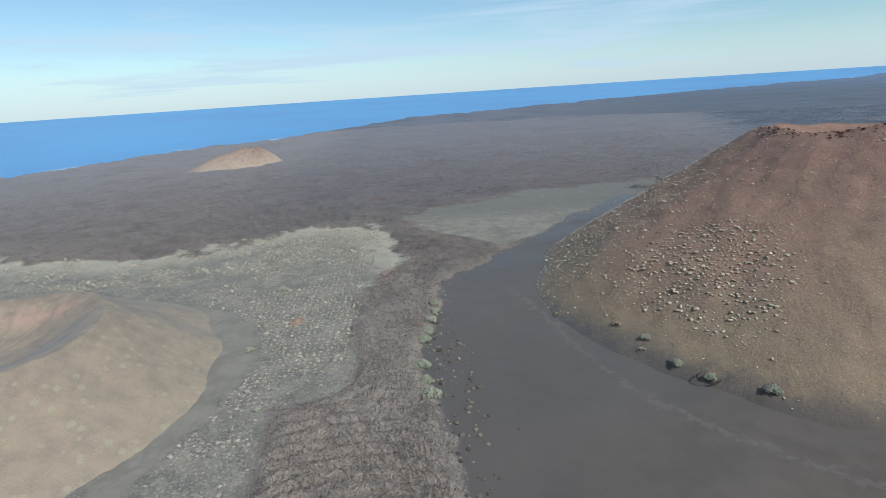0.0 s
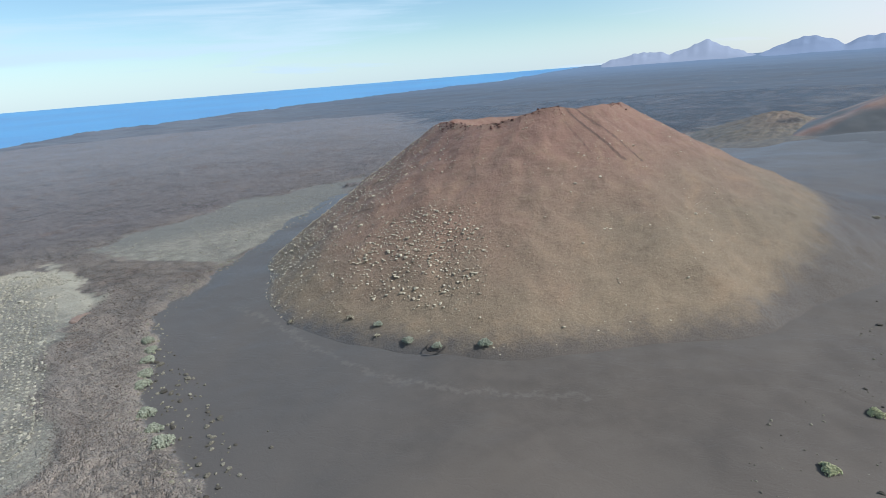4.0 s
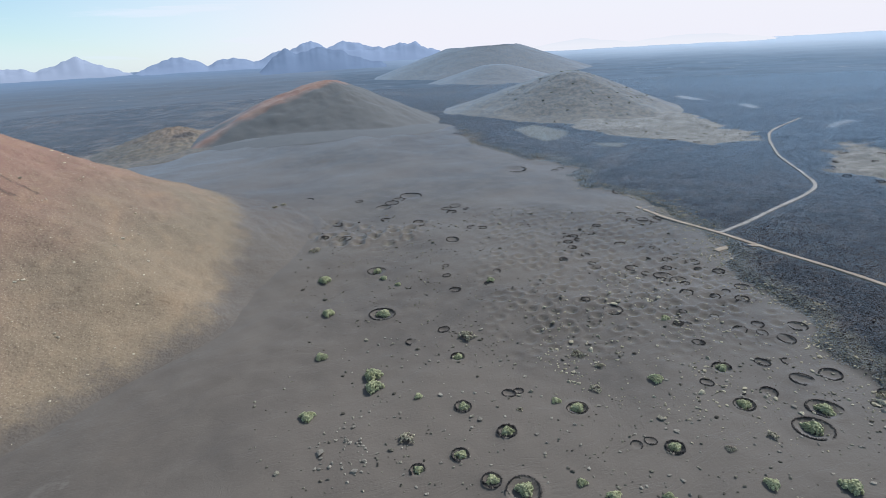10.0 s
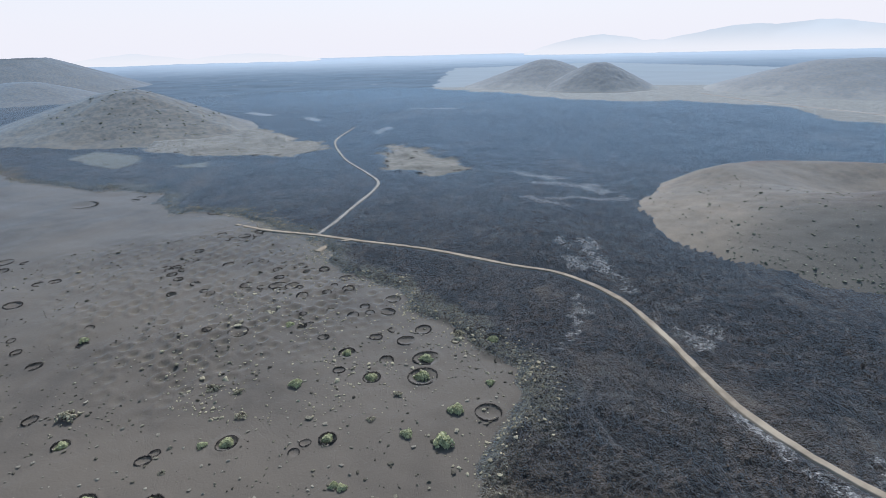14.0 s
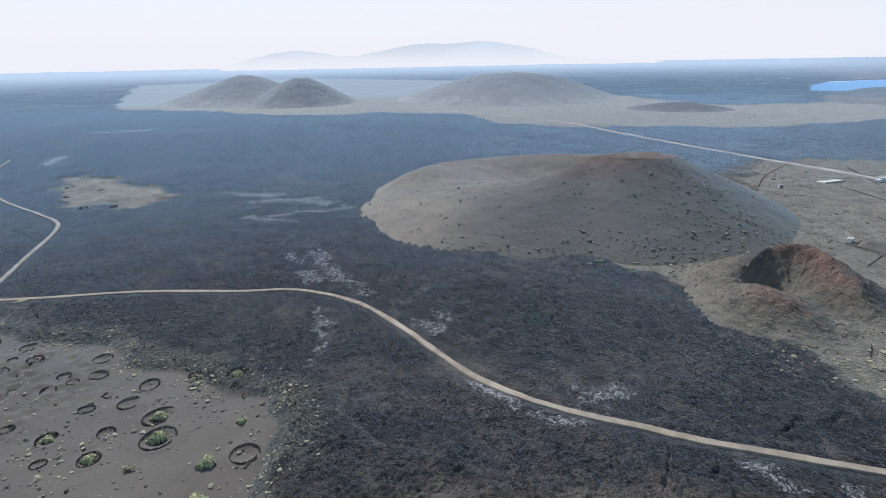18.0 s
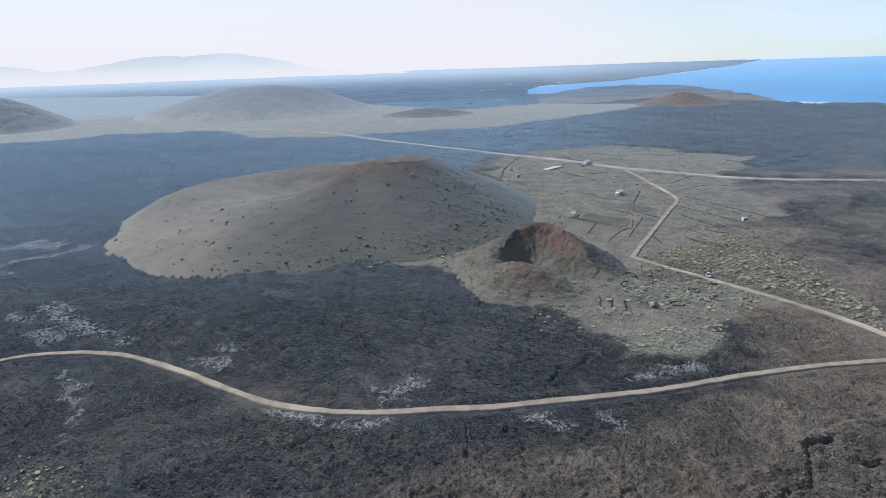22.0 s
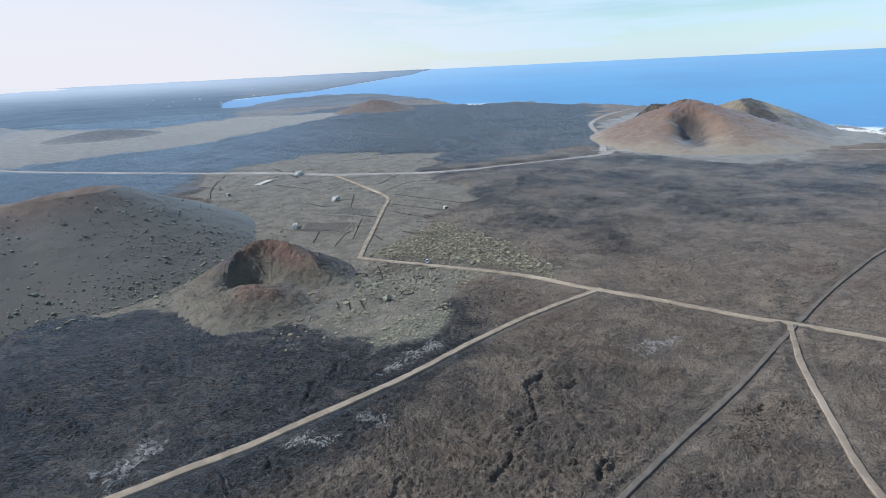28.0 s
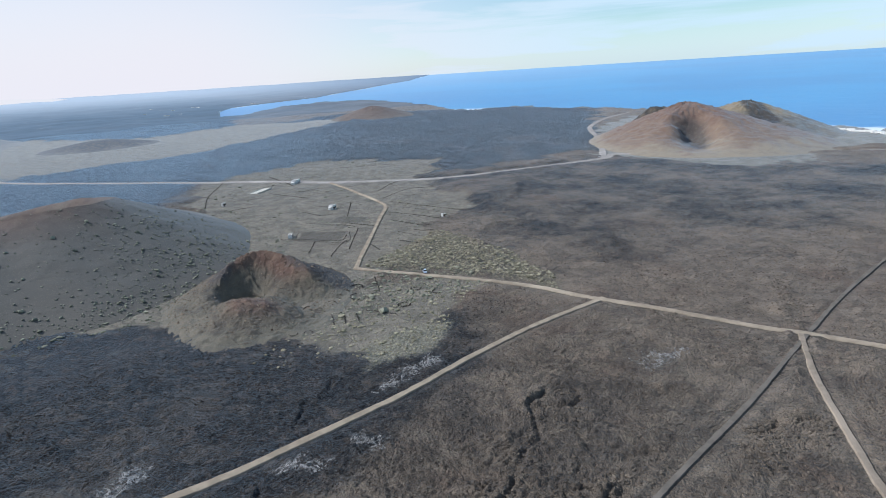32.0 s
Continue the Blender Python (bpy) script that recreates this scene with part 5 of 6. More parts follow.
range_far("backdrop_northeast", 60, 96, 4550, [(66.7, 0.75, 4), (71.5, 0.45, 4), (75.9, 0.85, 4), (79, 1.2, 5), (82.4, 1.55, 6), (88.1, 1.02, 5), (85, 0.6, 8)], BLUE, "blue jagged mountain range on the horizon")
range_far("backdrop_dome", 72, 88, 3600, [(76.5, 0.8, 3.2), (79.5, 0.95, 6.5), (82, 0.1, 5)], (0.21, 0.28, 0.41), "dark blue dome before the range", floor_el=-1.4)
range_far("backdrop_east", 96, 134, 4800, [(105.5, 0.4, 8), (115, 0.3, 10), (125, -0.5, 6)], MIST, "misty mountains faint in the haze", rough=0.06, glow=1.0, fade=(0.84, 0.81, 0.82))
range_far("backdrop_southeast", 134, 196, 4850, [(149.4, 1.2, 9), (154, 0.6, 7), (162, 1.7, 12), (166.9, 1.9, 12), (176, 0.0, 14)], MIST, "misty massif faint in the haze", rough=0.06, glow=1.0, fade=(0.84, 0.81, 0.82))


# ---- small things: builders ----
RNG = np.random.default_rng(11)


def part(name, bm, material, parent, label=""):
    """Links a bmesh as one mesh object under a thing."""
    me = bpy.data.meshes.new(name)
    bm.to_mesh(me)
    bm.free()
    me.materials.append(material)
    ob = new(name, me)
    ob.parent = parent
    return tagged(ob, label)


def lump(subdiv=1, seed=0, jag=0.25, squash=0.8):
    """An uneven stone or clump of radius 1: vertices and triangles."""
    bm = bmesh.new()
    bmesh.ops.create_icosphere(bm, subdivisions=subdiv, radius=1.0)
    rs = np.random.default_rng(seed)
    for v in bm.verts:
        v.co *= 1 + jag * (rs.random() - 0.5) * 2
        v.co.z *= squash
    bm.verts.index_update()
    vs = np.array([v.co[:] for v in bm.verts])
    fs = np.array([[v.index for v in f.verts] for f in bm.faces])
    bm.free()
    return vs, fs


def tri_mesh(name, co, tri, smooth_shade=False):
    me = bpy.data.meshes.new(name)
    me.vertices.add(len(co))
    me.vertices.foreach_set("co", np.asarray(co, np.float32).ravel())
    me.loops.add(tri.size)
    me.loops.foreach_set("vertex_index", tri.ravel().astype(np.int32))
    me.polygons.add(len(tri))
    me.polygons.foreach_set("loop_start", np.arange(0, tri.size, 3, dtype=np.int32))
    me.polygons.foreach_set("loop_total", np.full(len(tri), 3, np.int32))
    me.polygons.foreach_set("use_smooth", np.full(len(tri), smooth_shade))
    me.update()
    return me


def strewn(templates, place, size, seed=0, flat=(0.75, 1.1)):
    """Many lumps as one set of vertices and triangles."""
    rs = np.random.default_rng(seed)
    n = len(place)
    pick = rs.integers(0, len(templates), n)
    cos, tris, base = [], [], 0
    for k, (vs, fs) in enumerate(templates):
        idx = np.nonzero(pick == k)[0]
        if not len(idx):
            continue
        a = rs.random(len(idx)) * 2 * math.pi
        ca, sa = np.cos(a)[:, None], np.sin(a)[:, None]
        sx = size[idx][:, None] * rs.uniform(0.75, 1.25, (len(idx), 1))
        sy = size[idx][:, None] * rs.uniform(0.75, 1.25, (len(idx), 1))
        sz = size[idx][:, None] * rs.uniform(flat[0], flat[1], (len(idx), 1))
        x, y, z = vs[None, :, 0] * sx, vs[None, :, 1] * sy, vs[None, :, 2] * sz
        p = place[idx]
        co = np.stack([x * ca - y * sa + p[:, :1], x * sa + y * ca + p[:, 1:2], z + p[:, 2:]], -1)
        cos.append(co.reshape(-1, 3))
        tris.append((fs[None] + (np.arange(len(idx)) * len(vs))[:, None, None] + base).reshape(-1, 3))
        base += len(idx) * len(vs)
    return np.concatenate(cos), np.concatenate(tris)


def stuff(name, templates, xy, size, material, label, category, height=gz, sink=0.2, flat=(0.75, 1.1), seed=1):
    """One object of many small lumps resting on the ground."""
    z = height(xy[:, 0], xy[:, 1])
    ok = z > -50
    xy, z, size = xy[ok], z[ok], size[ok]
    co, tri = strewn(templates, np.column_stack([xy, z + size * sink]), size, seed, flat)
    me = tri_mesh(name, co, tri)
    me.materials.append(material)
    return tagged(new(name, me), label, category, kind="stuff")


def many(name, a, b, rough=0.95, fine=2.0):
    """A material that differs from piece to piece."""
    m = Mat(name, rough, 0.1)
    geo = m.nt.nodes.new("ShaderNodeNewGeometry")
    info = m.nt.nodes.new("ShaderNodeObjectInfo")
    rnd = m.maths("FRACT", m.maths("ADD", geo.outputs["Random Per Island"], info.outputs["Random"]))
    c = m.mix(rnd, a, b)
    c = m.mix(m.step(m.noise(fine, 3, 0.7), 0.35, 0.7, 0, 0.6), c, tuple(v * 0.6 for v in a))
    m.base(c).bump(m.noise(fine * 1.5, 3), 0.4, 0.2)
    return m.m


STONE = [lump(1, k, 0.3, 0.7) for k in range(4)]
CHIP = []
for _k in range(5):
    _rs = np.random.default_rng(50 + _k)
    _v = np.array([(1, 0, 0), (0, 1, 0), (-1, 0, 0), (0, -1, 0), (0, 0, 0.9), (0.6, 0.6, 0.5)], float) * _rs.uniform(0.7, 1.25, (6, 3))
    CHIP.append((_v, np.array([(0, 5, 4), (5, 1, 4), (1, 2, 4), (2, 3, 4), (3, 0, 4), (0, 1, 5)])))
TUFT = [lump(1, 20 + k, 0.45, 0.8) for k in range(4)]

LAVA_STONE = many("dark_lava_stone", (0.075, 0.06, 0.048), (0.19, 0.152, 0.12))
YOUNG_STONE = many("black_lava_stone", (0.032, 0.028, 0.026), (0.1, 0.087, 0.078))
WALL_STONE = many("black_wall_stone", (0.028, 0.025, 0.023), (0.1, 0.088, 0.078))
LICHEN_STONE = many("lichen_covered_stone", (0.17, 0.155, 0.11), (0.4, 0.37, 0.265))
PALE_STONE = many("pale_weathered_stone", (0.26, 0.24, 0.185), (0.46, 0.435, 0.34))
DRY_SHRUB = many("dry_beige_shrub", (0.36, 0.31, 0.22), (0.56, 0.5, 0.37))
DARK_SHRUB = many("grey_green_shrub", (0.15, 0.155, 0.12), (0.32, 0.32, 0.245))
SAND_DOT = many("small_dark_shrub_or_stone", (0.07, 0.062, 0.05), (0.26, 0.24, 0.18))
LEAF = many("yellow_green_leaves", (0.31, 0.315, 0.17), (0.52, 0.515, 0.31), 0.7)
PALE_LEAF = many("pale_sage_leaves", (0.21, 0.225, 0.16), (0.36, 0.37, 0.28), 0.8)
DEAD_LEAF = many("dry_straw_twigs", (0.26, 0.23, 0.16), (0.46, 0.42, 0.3), 0.9)
TWIG = many("brown_twigs", (0.07, 0.05, 0.035), (0.13, 0.1, 0.07))


# ---- bushes ----
def bush_proto(leaf, seed, clumps=150, tall=0.5, gap=0.0):
    """A cushion bush, 1 m wide: leaf clumps over a frame of branches."""
    rs = np.random.default_rng(seed)
    root = new("bush")
    a = rs.random(clumps) * 2 * math.pi
    u = np.sqrt(rs.random(clumps))
    rad = 0.46 * u * (1 + 0.22 * np.sin(3 * a + seed) + 0.12 * np.sin(7 * a))
    keep = vnoise(np.cos(a) * u * 4, np.sin(a) * u * 4, 1.3, seed) > gap - 1
    hgt = tall * np.sqrt(np.clip(1.03 - u * u, 0, 1)) * rs.uniform(0.7, 1.05, clumps)
    place = np.column_stack([rad * np.cos(a), rad * np.sin(a), hgt * 0.9])[keep]
    co, tri = strewn([lump(1, seed + k, 0.6, 0.9) for k in range(3)], place, rs.uniform(0.032, 0.062, len(place)), seed, (0.8, 1.6))
    me = tri_mesh("foliage", co, tri)
    me.materials.append(leaf)
    ob = new("foliage", me)
    ob.parent = root
    bm = bmesh.new()
    for k in range(11):
        th = k * 2.4 + rs.random()
        out = 0.3 + 0.12 * rs.random()
        tip = Vector((out * math.cos(th), out * math.sin(th), tall * 0.7))
        q = tip.to_track_quat("Z", "Y").to_matrix().to_4x4()
        bmesh.ops.create_cone(bm, segments=5, radius1=0.028, radius2=0.01, depth=tip.length, matrix=Matrix.Translation(tip / 2) @ q)
    part("branches", bm, TWIG, root)
    return root


def stone_ring_proto(seed, gap=0.0, stones=46, big=1.0):
    """A dry-stone ring, 1 m wide, open over a part of its round."""
    rs = np.random.default_rng(seed)
    place, size = [], []
    for course in range(3):
        for k in range(stones):
            a = k / stones * 2 * math.pi + 0.07 * course
            if (k / stones) < gap + 0.03 * rs.random():
                continue
            if course == 2 and rs.random() < 0.45:
                continue
            rad = 0.48 + 0.02 * math.sin(2 * a + seed) + rs.uniform(-0.012, 0.012) - 0.012 * course
            place.append((rad * math.cos(a), rad * math.sin(a), 0.02 + 0.05 * course * big))
            size.append(rs.uniform(0.032, 0.046) * big)
    co, tri = strewn(STONE, np.array(place), np.array(size), seed)
    me = tri_mesh("stone_ring", co, tri)
    me.materials.append(WALL_STONE)
    return me


BUSHES = {"green": [bush_proto(LEAF, 3 + k, 360, 0.46) for k in range(3)], "pale": [bush_proto(PALE_LEAF, 13 + k, 320, 0.42) for k in range(2)], "dry": [bush_proto(DEAD_LEAF, 23 + k, 170, 0.32, 0.75) for k in range(2)]}
_used = set()


def top_z(x, y):
    """The ground or the main cone over it."""
    return max(float(gz(x, y)), float(on_cone("main_cone", [x], [y])[0]))


def set_bush(kind, x, y, w, label, group, tall=1.0):
    k = int(abs(x * 7 + y * 3)) % len(BUSHES[kind])
    proto = BUSHES[kind][k]
    m = Matrix.Translation((x, y, top_z(x, y) - 0.05)) @ Matrix.Rotation(x * 1.7 + y, 4, "Z")
    if proto in _used:
        ob = copy_thing(proto, m)
    else:
        ob = proto
        _used.add(proto)
        ob.matrix_basis = m
    ob.scale = (w, w * (0.85 + 0.3 * ((x * 0.37) % 1)), w * tall)
    return tagged(ob, label, "bush", group)


for bx, by, w in BUSH_A:
    set_bush("pale" if by > 100 else "green", bx, by, max(w, 2.4) * 1.05, "rounded green bush on dark cinder", "green bushes")
for bx, by, w in RING_BUSH_A:
    set_bush("pale" if by > 100 else "green", bx + 0.06 * w, by - 0.04 * w, w * (0.62 if w < 7 else 0.5), "green bush sheltered by a stone ring", "green bushes")
for bx, by, w in PALE_BUSH_A:
    set_bush("pale", bx, by, w * 0.95, "pale sage-green bush at the cinder's edge", "pale bushes")
for bx, by, w in SCRUB_A:
    set_bush("dry", bx, by, w * 0.9, "dry straw-coloured scrub on dark cinder", "dry scrub")

RING_MESH = [stone_ring_proto(60 + k, g, 40 + 6 * (k % 2)) for k, g in enumerate((0.0, 0.0, 0.3, 0.45, 0.12))]
WIDE_RING = [stone_ring_proto(80 + k, g, 84, 0.6) for k, g in enumerate((0.05, 0.25, 0.0))]
for k, (bx, by, w) in enumerate(RING_A + RING_B + RING_C + RING_D + RING_E + RING_F + RING_BUSH_A):
    ob = new("stone_ring", RING_MESH[(k * 3 + 1) % 5] if w < 6.3 else WIDE_RING[k % 3])
    lean = 2.3 + 0.9 * math.sin(k * 5.1)
    ob.matrix_basis = Matrix.Translation((bx, by, top_z(bx + 0.45 * w, by) * 0.5 + top_z(bx - 0.45 * w, by) * 0.5 - 0.04)) @ Matrix.Rotation(lean, 4, "Z") @ Matrix.Diagonal((w, w * (0.85 + 0.25 * ((k * 0.37) % 1)), min(w, 5.5), 1))
    tagged(ob, "low ring of black lava stones round a hollow" if k % 5 not in (2, 3) else "half-open ring of black lava stones", "stone ring", "stone rings")


# ---- loose stones and shrubs in great number ----
def spread(n, poly, seed, keep=None):
    rs = np.random.default_rng(seed)
    xs, ys = [p[0] for p in poly], [p[1] for p in poly]
    x, y = rs.uniform(min(xs), max(xs), n), rs.uniform(min(ys), max(ys), n)
    ok = inside(poly, x, y) > 0.5
    if keep is not None:
        ok &= keep(x, y) > rs.random(n)
    return np.column_stack([x, y])[ok]


PLANTED = [(90, -118), (70, -60), (95, 40), (130, 60), (175, 55), (250, 70), (330, 60), (330, -60), (300, -125), (200, -125), (150, -122)]
xy = spread(12000, PLANTED, 1, lambda x, y: np.clip(0.2 + 0.25 * vnoise(x, y, 16, 5) + 0.2 * vnoise(x, y, 5, 6), 0.05, 0.6))
stuff("cinder_shrubs", TUFT, xy, RNG.gamma(1.8, 0.1, len(xy)) + 0.13, SAND_DOT, "small dark shrubs and stones dotting the cinder", "shrubs", flat=(0.7, 1.0))
xy = spread(6500, [(110, -60), (100, -120), (140, -128), (210, -128), (230, -90), (190, -40), (150, -30)], 2, lambda x, y: np.clip(0.12 + 0.35 * vnoise(x, y, 14, 15), 0.04, 0.5))
stuff("straw_tufts", TUFT, xy, RNG.gamma(2.0, 0.1, len(xy)) + 0.12, DEAD_LEAF, "straw-coloured tufts on the cinder", "tufts", flat=(0.5, 0.9))
xy = np.concatenate([spread(90, [(127, 36), (128, 25), (111, 16), (103, 24), (105, 34)], 18), spread(420, [(85, -120), (85, -20), (120, 40), (170, 40), (200, -40), (150, -120)], 20)])
stuff("grey_cushions", TUFT, xy, RNG.gamma(2.0, 0.09, len(xy)) + 0.2, many("grey_dry_cushion", (0.16, 0.145, 0.12), (0.34, 0.31, 0.25)), "grey dry cushion plants dotting the cinder", "shrubs", flat=(0.6, 0.9))
xy = spread(700, [(4, 105), (22, 105), (30, 150), (18, 200), (10, 240), (2, 200), (3, 150)], 3, lambda x, y: np.clip(1 - np.abs(x - 8) / 12, 0.02, 0.5))
stuff("edge_stones", STONE, xy, RNG.gamma(3.0, 0.13, len(xy)) + 0.15, SAND_DOT, "dark stones fallen along the lava's edge", "stones")

# rim of broken, lichened lava beside the cinder
rs_edge = np.random.default_rng(5)
line = np.array(rounded(SAND[16:32], 1.2) + rounded(SAND[1:9], 1.6))
line = np.repeat(line, 9, axis=0) + rs_edge.normal(0, 3.6, (len(line) * 9, 2))
line = line[rs_edge.random(len(line)) < np.clip(0.35 + 0.8 * vnoise(line[:, 0], line[:, 1], 12, 9), 0.04, 0.8)]
stuff("lava_rim_stones", STONE, line, rs_edge.gamma(2.0, 0.09, len(line)) + 0.1, LICHEN_STONE, "lichened broken stones along the lava's edge", "stones")

line = np.repeat(np.array(rounded(SAND[20:34], 1.2)), 16, axis=0)
line = line + rs_edge.normal(0, 6.0, line.shape)
line = line[rs_edge.random(len(line)) < np.clip(0.25 + 0.7 * vnoise(line[:, 0], line[:, 1], 11, 19), 0.04, 0.8)]
stuff("lava_edge_tufts", TUFT, line, rs_edge.gamma(1.8, 0.1, len(line)) + 0.12, DEAD_LEAF, "straw-yellow tufts along the broken edge of the lava", "tufts", flat=(0.5, 0.9))

CONE_SPOTS = [(45, 252), (58, 219), (81, 179), (108, 126), (161, 101), (240, 112), (280, 190), (235, 240), (170, 320), (95, 335)]


CLUSTER = [(129, 208), (119, 218), (102, 222), (85, 217), (87, 200), (95, 178), (105, 162), (119, 154), (134, 169), (137, 193)]


def cone_shrub_density(x, y):
    a = np.degrees(np.arctan2(x - 226, y - 240)) % 360
    d = np.hypot(x - 226, y - 240)
    patch = smooth(-6, 4, inside(CLUSTER, x, y)) * (0.62 + 0.45 * np.exp(-((x - 120) / 15) ** 2 - ((y - 198) / 19) ** 2))
    left = smooth(255, 288, a) * smooth(50, 95, d) * 0.6
    rest = 0.05 + 0.09 * smooth(240, 270, a)
    return np.clip(patch * 1.0 + left + rest, 0, 1) * np.clip(0.9 + 0.35 * vnoise(x, y, 7, 44), 0.4, 1)


gx, gy = np.meshgrid(np.arange(45, 281, 1.7), np.arange(100, 336, 1.7))
xy = np.column_stack([gx.ravel(), gy.ravel()]) + RNG.uniform(-0.7, 0.7, (gx.size, 2))
xy = xy[(inside(CONE_SPOTS, xy[:, 0], xy[:, 1]) > 0.5) & (cone_shrub_density(xy[:, 0], xy[:, 1]) > RNG.random(len(xy)))]
stuff("cone_shrubs", TUFT, xy, (RNG.gamma(3.0, 0.1, len(xy)) + 0.2) * np.where(inside(CLUSTER, xy[:, 0], xy[:, 1]) > -3, 1.0, 0.75), DRY_SHRUB, "beige dry shrubs clustered on the cone's flank", "shrubs", height=lambda x, y: on_cone("main_cone", x, y), flat=(0.6, 0.9), sink=0.3)

HILL_SPOTS = [(170, -345), (125, -292), (76, -258), (20, -254), (-12, -264), (-40, -262), (-110, -330), (-110, -390), (0, -400), (120, -380)]
xy = spread(21000, HILL_SPOTS, 7, lambda x, y: np.clip(0.06 + 0.5 * smooth(-300, -262, y) * smooth(140, -20, x) + 0.5 * smooth(0, -60, x) * smooth(-390, -300, y), 0.03, 0.75))
stuff("hill_shrubs", TUFT, xy, RNG.gamma(1.8, 0.12, len(xy)) + 0.15, DARK_SHRUB, "grey-green shrubs scattered over the brown hill", "shrubs", height=lambda x, y: on_cone("olive_hill", x, y), flat=(0.7, 1.0), sink=0.3)
xy = spread(7000, [(-36, -242), (-52, -200), (-80, -200), (-122, -222), (-125, -260), (-80, -288), (-45, -275)], 8)
stuff("crater_stones", STONE, xy, RNG.gamma(1.8, 0.065, len(xy)) + 0.07, many("rusty_clinker", (0.08, 0.06, 0.046), (0.34, 0.275, 0.21)), "dark clinker strewn over the crater's flanks", "stones", height=lambda x, y: on_cone("small_crater", x, y))

xy = np.concatenate([spread(7500, LICHEN, 9), spread(1500, LICHEN_LOW, 10), spread(150, GLADE, 11), spread(140, [(-60, -196), (-45, -180), (-80, -165), (-100, -185), (-90, -200)], 12)])
stuff("lichen_boulders", STONE, xy, RNG.gamma(2.0, 0.135, len(xy)) + 0.13, LICHEN_STONE, "boulders covered in yellowish lichen", "boulders", flat=(0.5, 0.9))
xy = np.concatenate([spread(20000, GRAVEL, 13, lambda x, y: (inside(TAN_BAND, x, y) < 0) * np.clip(0.35 + 0.6 * vnoise(x, y, 25, 8), 0.05, 1) * smooth(80, 20, inside(GRAVEL, x, y) * 0 + np.abs(x + 60) * 0.7)), spread(5000, GRAVEL_FAR, 14, lambda x, y: np.clip(0.4 + 0.6 * vnoise(x, y, 20, 8), 0.05, 1))])
gx, gy = np.meshgrid(np.arange(-110, -25, 2.5), np.arange(140, 400, 2.9))
rows = np.column_stack([gx.ravel(), gy.ravel()]) + RNG.uniform(-0.6, 0.6, (gx.size, 2))
ok = (inside(GRAVEL, rows[:, 0], rows[:, 1]) > 1) & (inside(TAN_BAND, rows[:, 0], rows[:, 1]) < 0) & (vnoise(rows[:, 0], rows[:, 1], 22, 37) > -0.2)
ok &= np.hypot(rows[:, 0] + 165, rows[:, 1] - 195) > 90
xy = np.concatenate([xy, rows[ok], rows[ok] + RNG.uniform(-0.3, 0.3, (int(ok.sum()), 2))])
stuff("gravel_cushions", TUFT, xy, RNG.gamma(1.8, 0.11, len(xy)) + np.where(np.arange(len(xy)) < len(xy) - 2 * int(ok.sum()), 0.14, 0.3), PALE_STONE, "pale cushion plants and stones dotting the grey gravel", "shrubs", flat=(0.5, 0.9))
RIM = [(-300, 380), (-239, 375), (-193, 358), (-137, 383), (-92, 402), (-41, 410), (-16, 362), (-30, 330), (-92, 322), (-147, 300), (-215, 306), (-300, 330)]
xy = np.concatenate([spread(26000, RIM, 31, lambda x, y: np.clip(0.35 + 0.9 * vnoise(x + 0.6 * y, y, 9, 38), 0.04, 1)), spread(4500, GRAVEL, 32, lambda x, y: (inside(TAN_BAND, x, y) < 0) * np.clip(0.5 + 0.6 * vnoise(x, y, 18, 39), 0.05, 1))])
stuff("rim_cushions", CHIP, xy, RNG.gamma(2.0, 0.13, len(xy)) + 0.2, many("pale_yellow_cushion", (0.24, 0.222, 0.17), (0.47, 0.44, 0.34)), "pale yellowish cushion plants thick along the gravel's rim", "shrubs", flat=(0.6, 1.0))
xy = spread(1100, [(-90, -203), (-62, -194), (-100, -186), (-160, -180), (-170, -200), (-135, -240), (-112, -228)], 16)
xy = np.concatenate([xy, spread(500, [(20, -258), (-30, -252), (-42, -246), (-60, -290), (-90, -310), (-40, -275)], 17), spread(700, [(-60, -290), (-112, -296), (-155, -400), (-125, -450), (-95, -380)], 27)])
stuff("pen_shrubs", TUFT, xy, RNG.gamma(2.0, 0.17, len(xy)) + 0.2, DARK_SHRUB, "grey-green shrubs and stones round ruined pens", "shrubs", flat=(0.6, 0.9))
xy = spread(5200, FIELDS, 15, lambda x, y: np.clip(0.25 + 0.8 * vnoise(x, y, 30, 18), 0.04, 0.8))
stuff("field_shrubs", TUFT, xy, RNG.gamma(1.8, 0.18, len(xy)) + 0.2, DARK_SHRUB, "low shrubs scattered over dry fields", "shrubs", flat=(0.6, 0.9))


xy = np.concatenate([spread(520, [(700, -240), (760, -160), (860, -90), (900, -225), (850, -330), (760, -330)], 25), spread(260, LOBE, 26)])
stuff("far_hill_shrubs", TUFT, xy, RNG.gamma(2.0, 0.24, len(xy)) + 0.3, DARK_SHRUB, "dark shrubs and stone rings dotting a sandy hill", "shrubs", height=lambda x, y: np.maximum(on_cone("sandy_hill", x, y), gz(x, y)), flat=(0.4, 0.7))


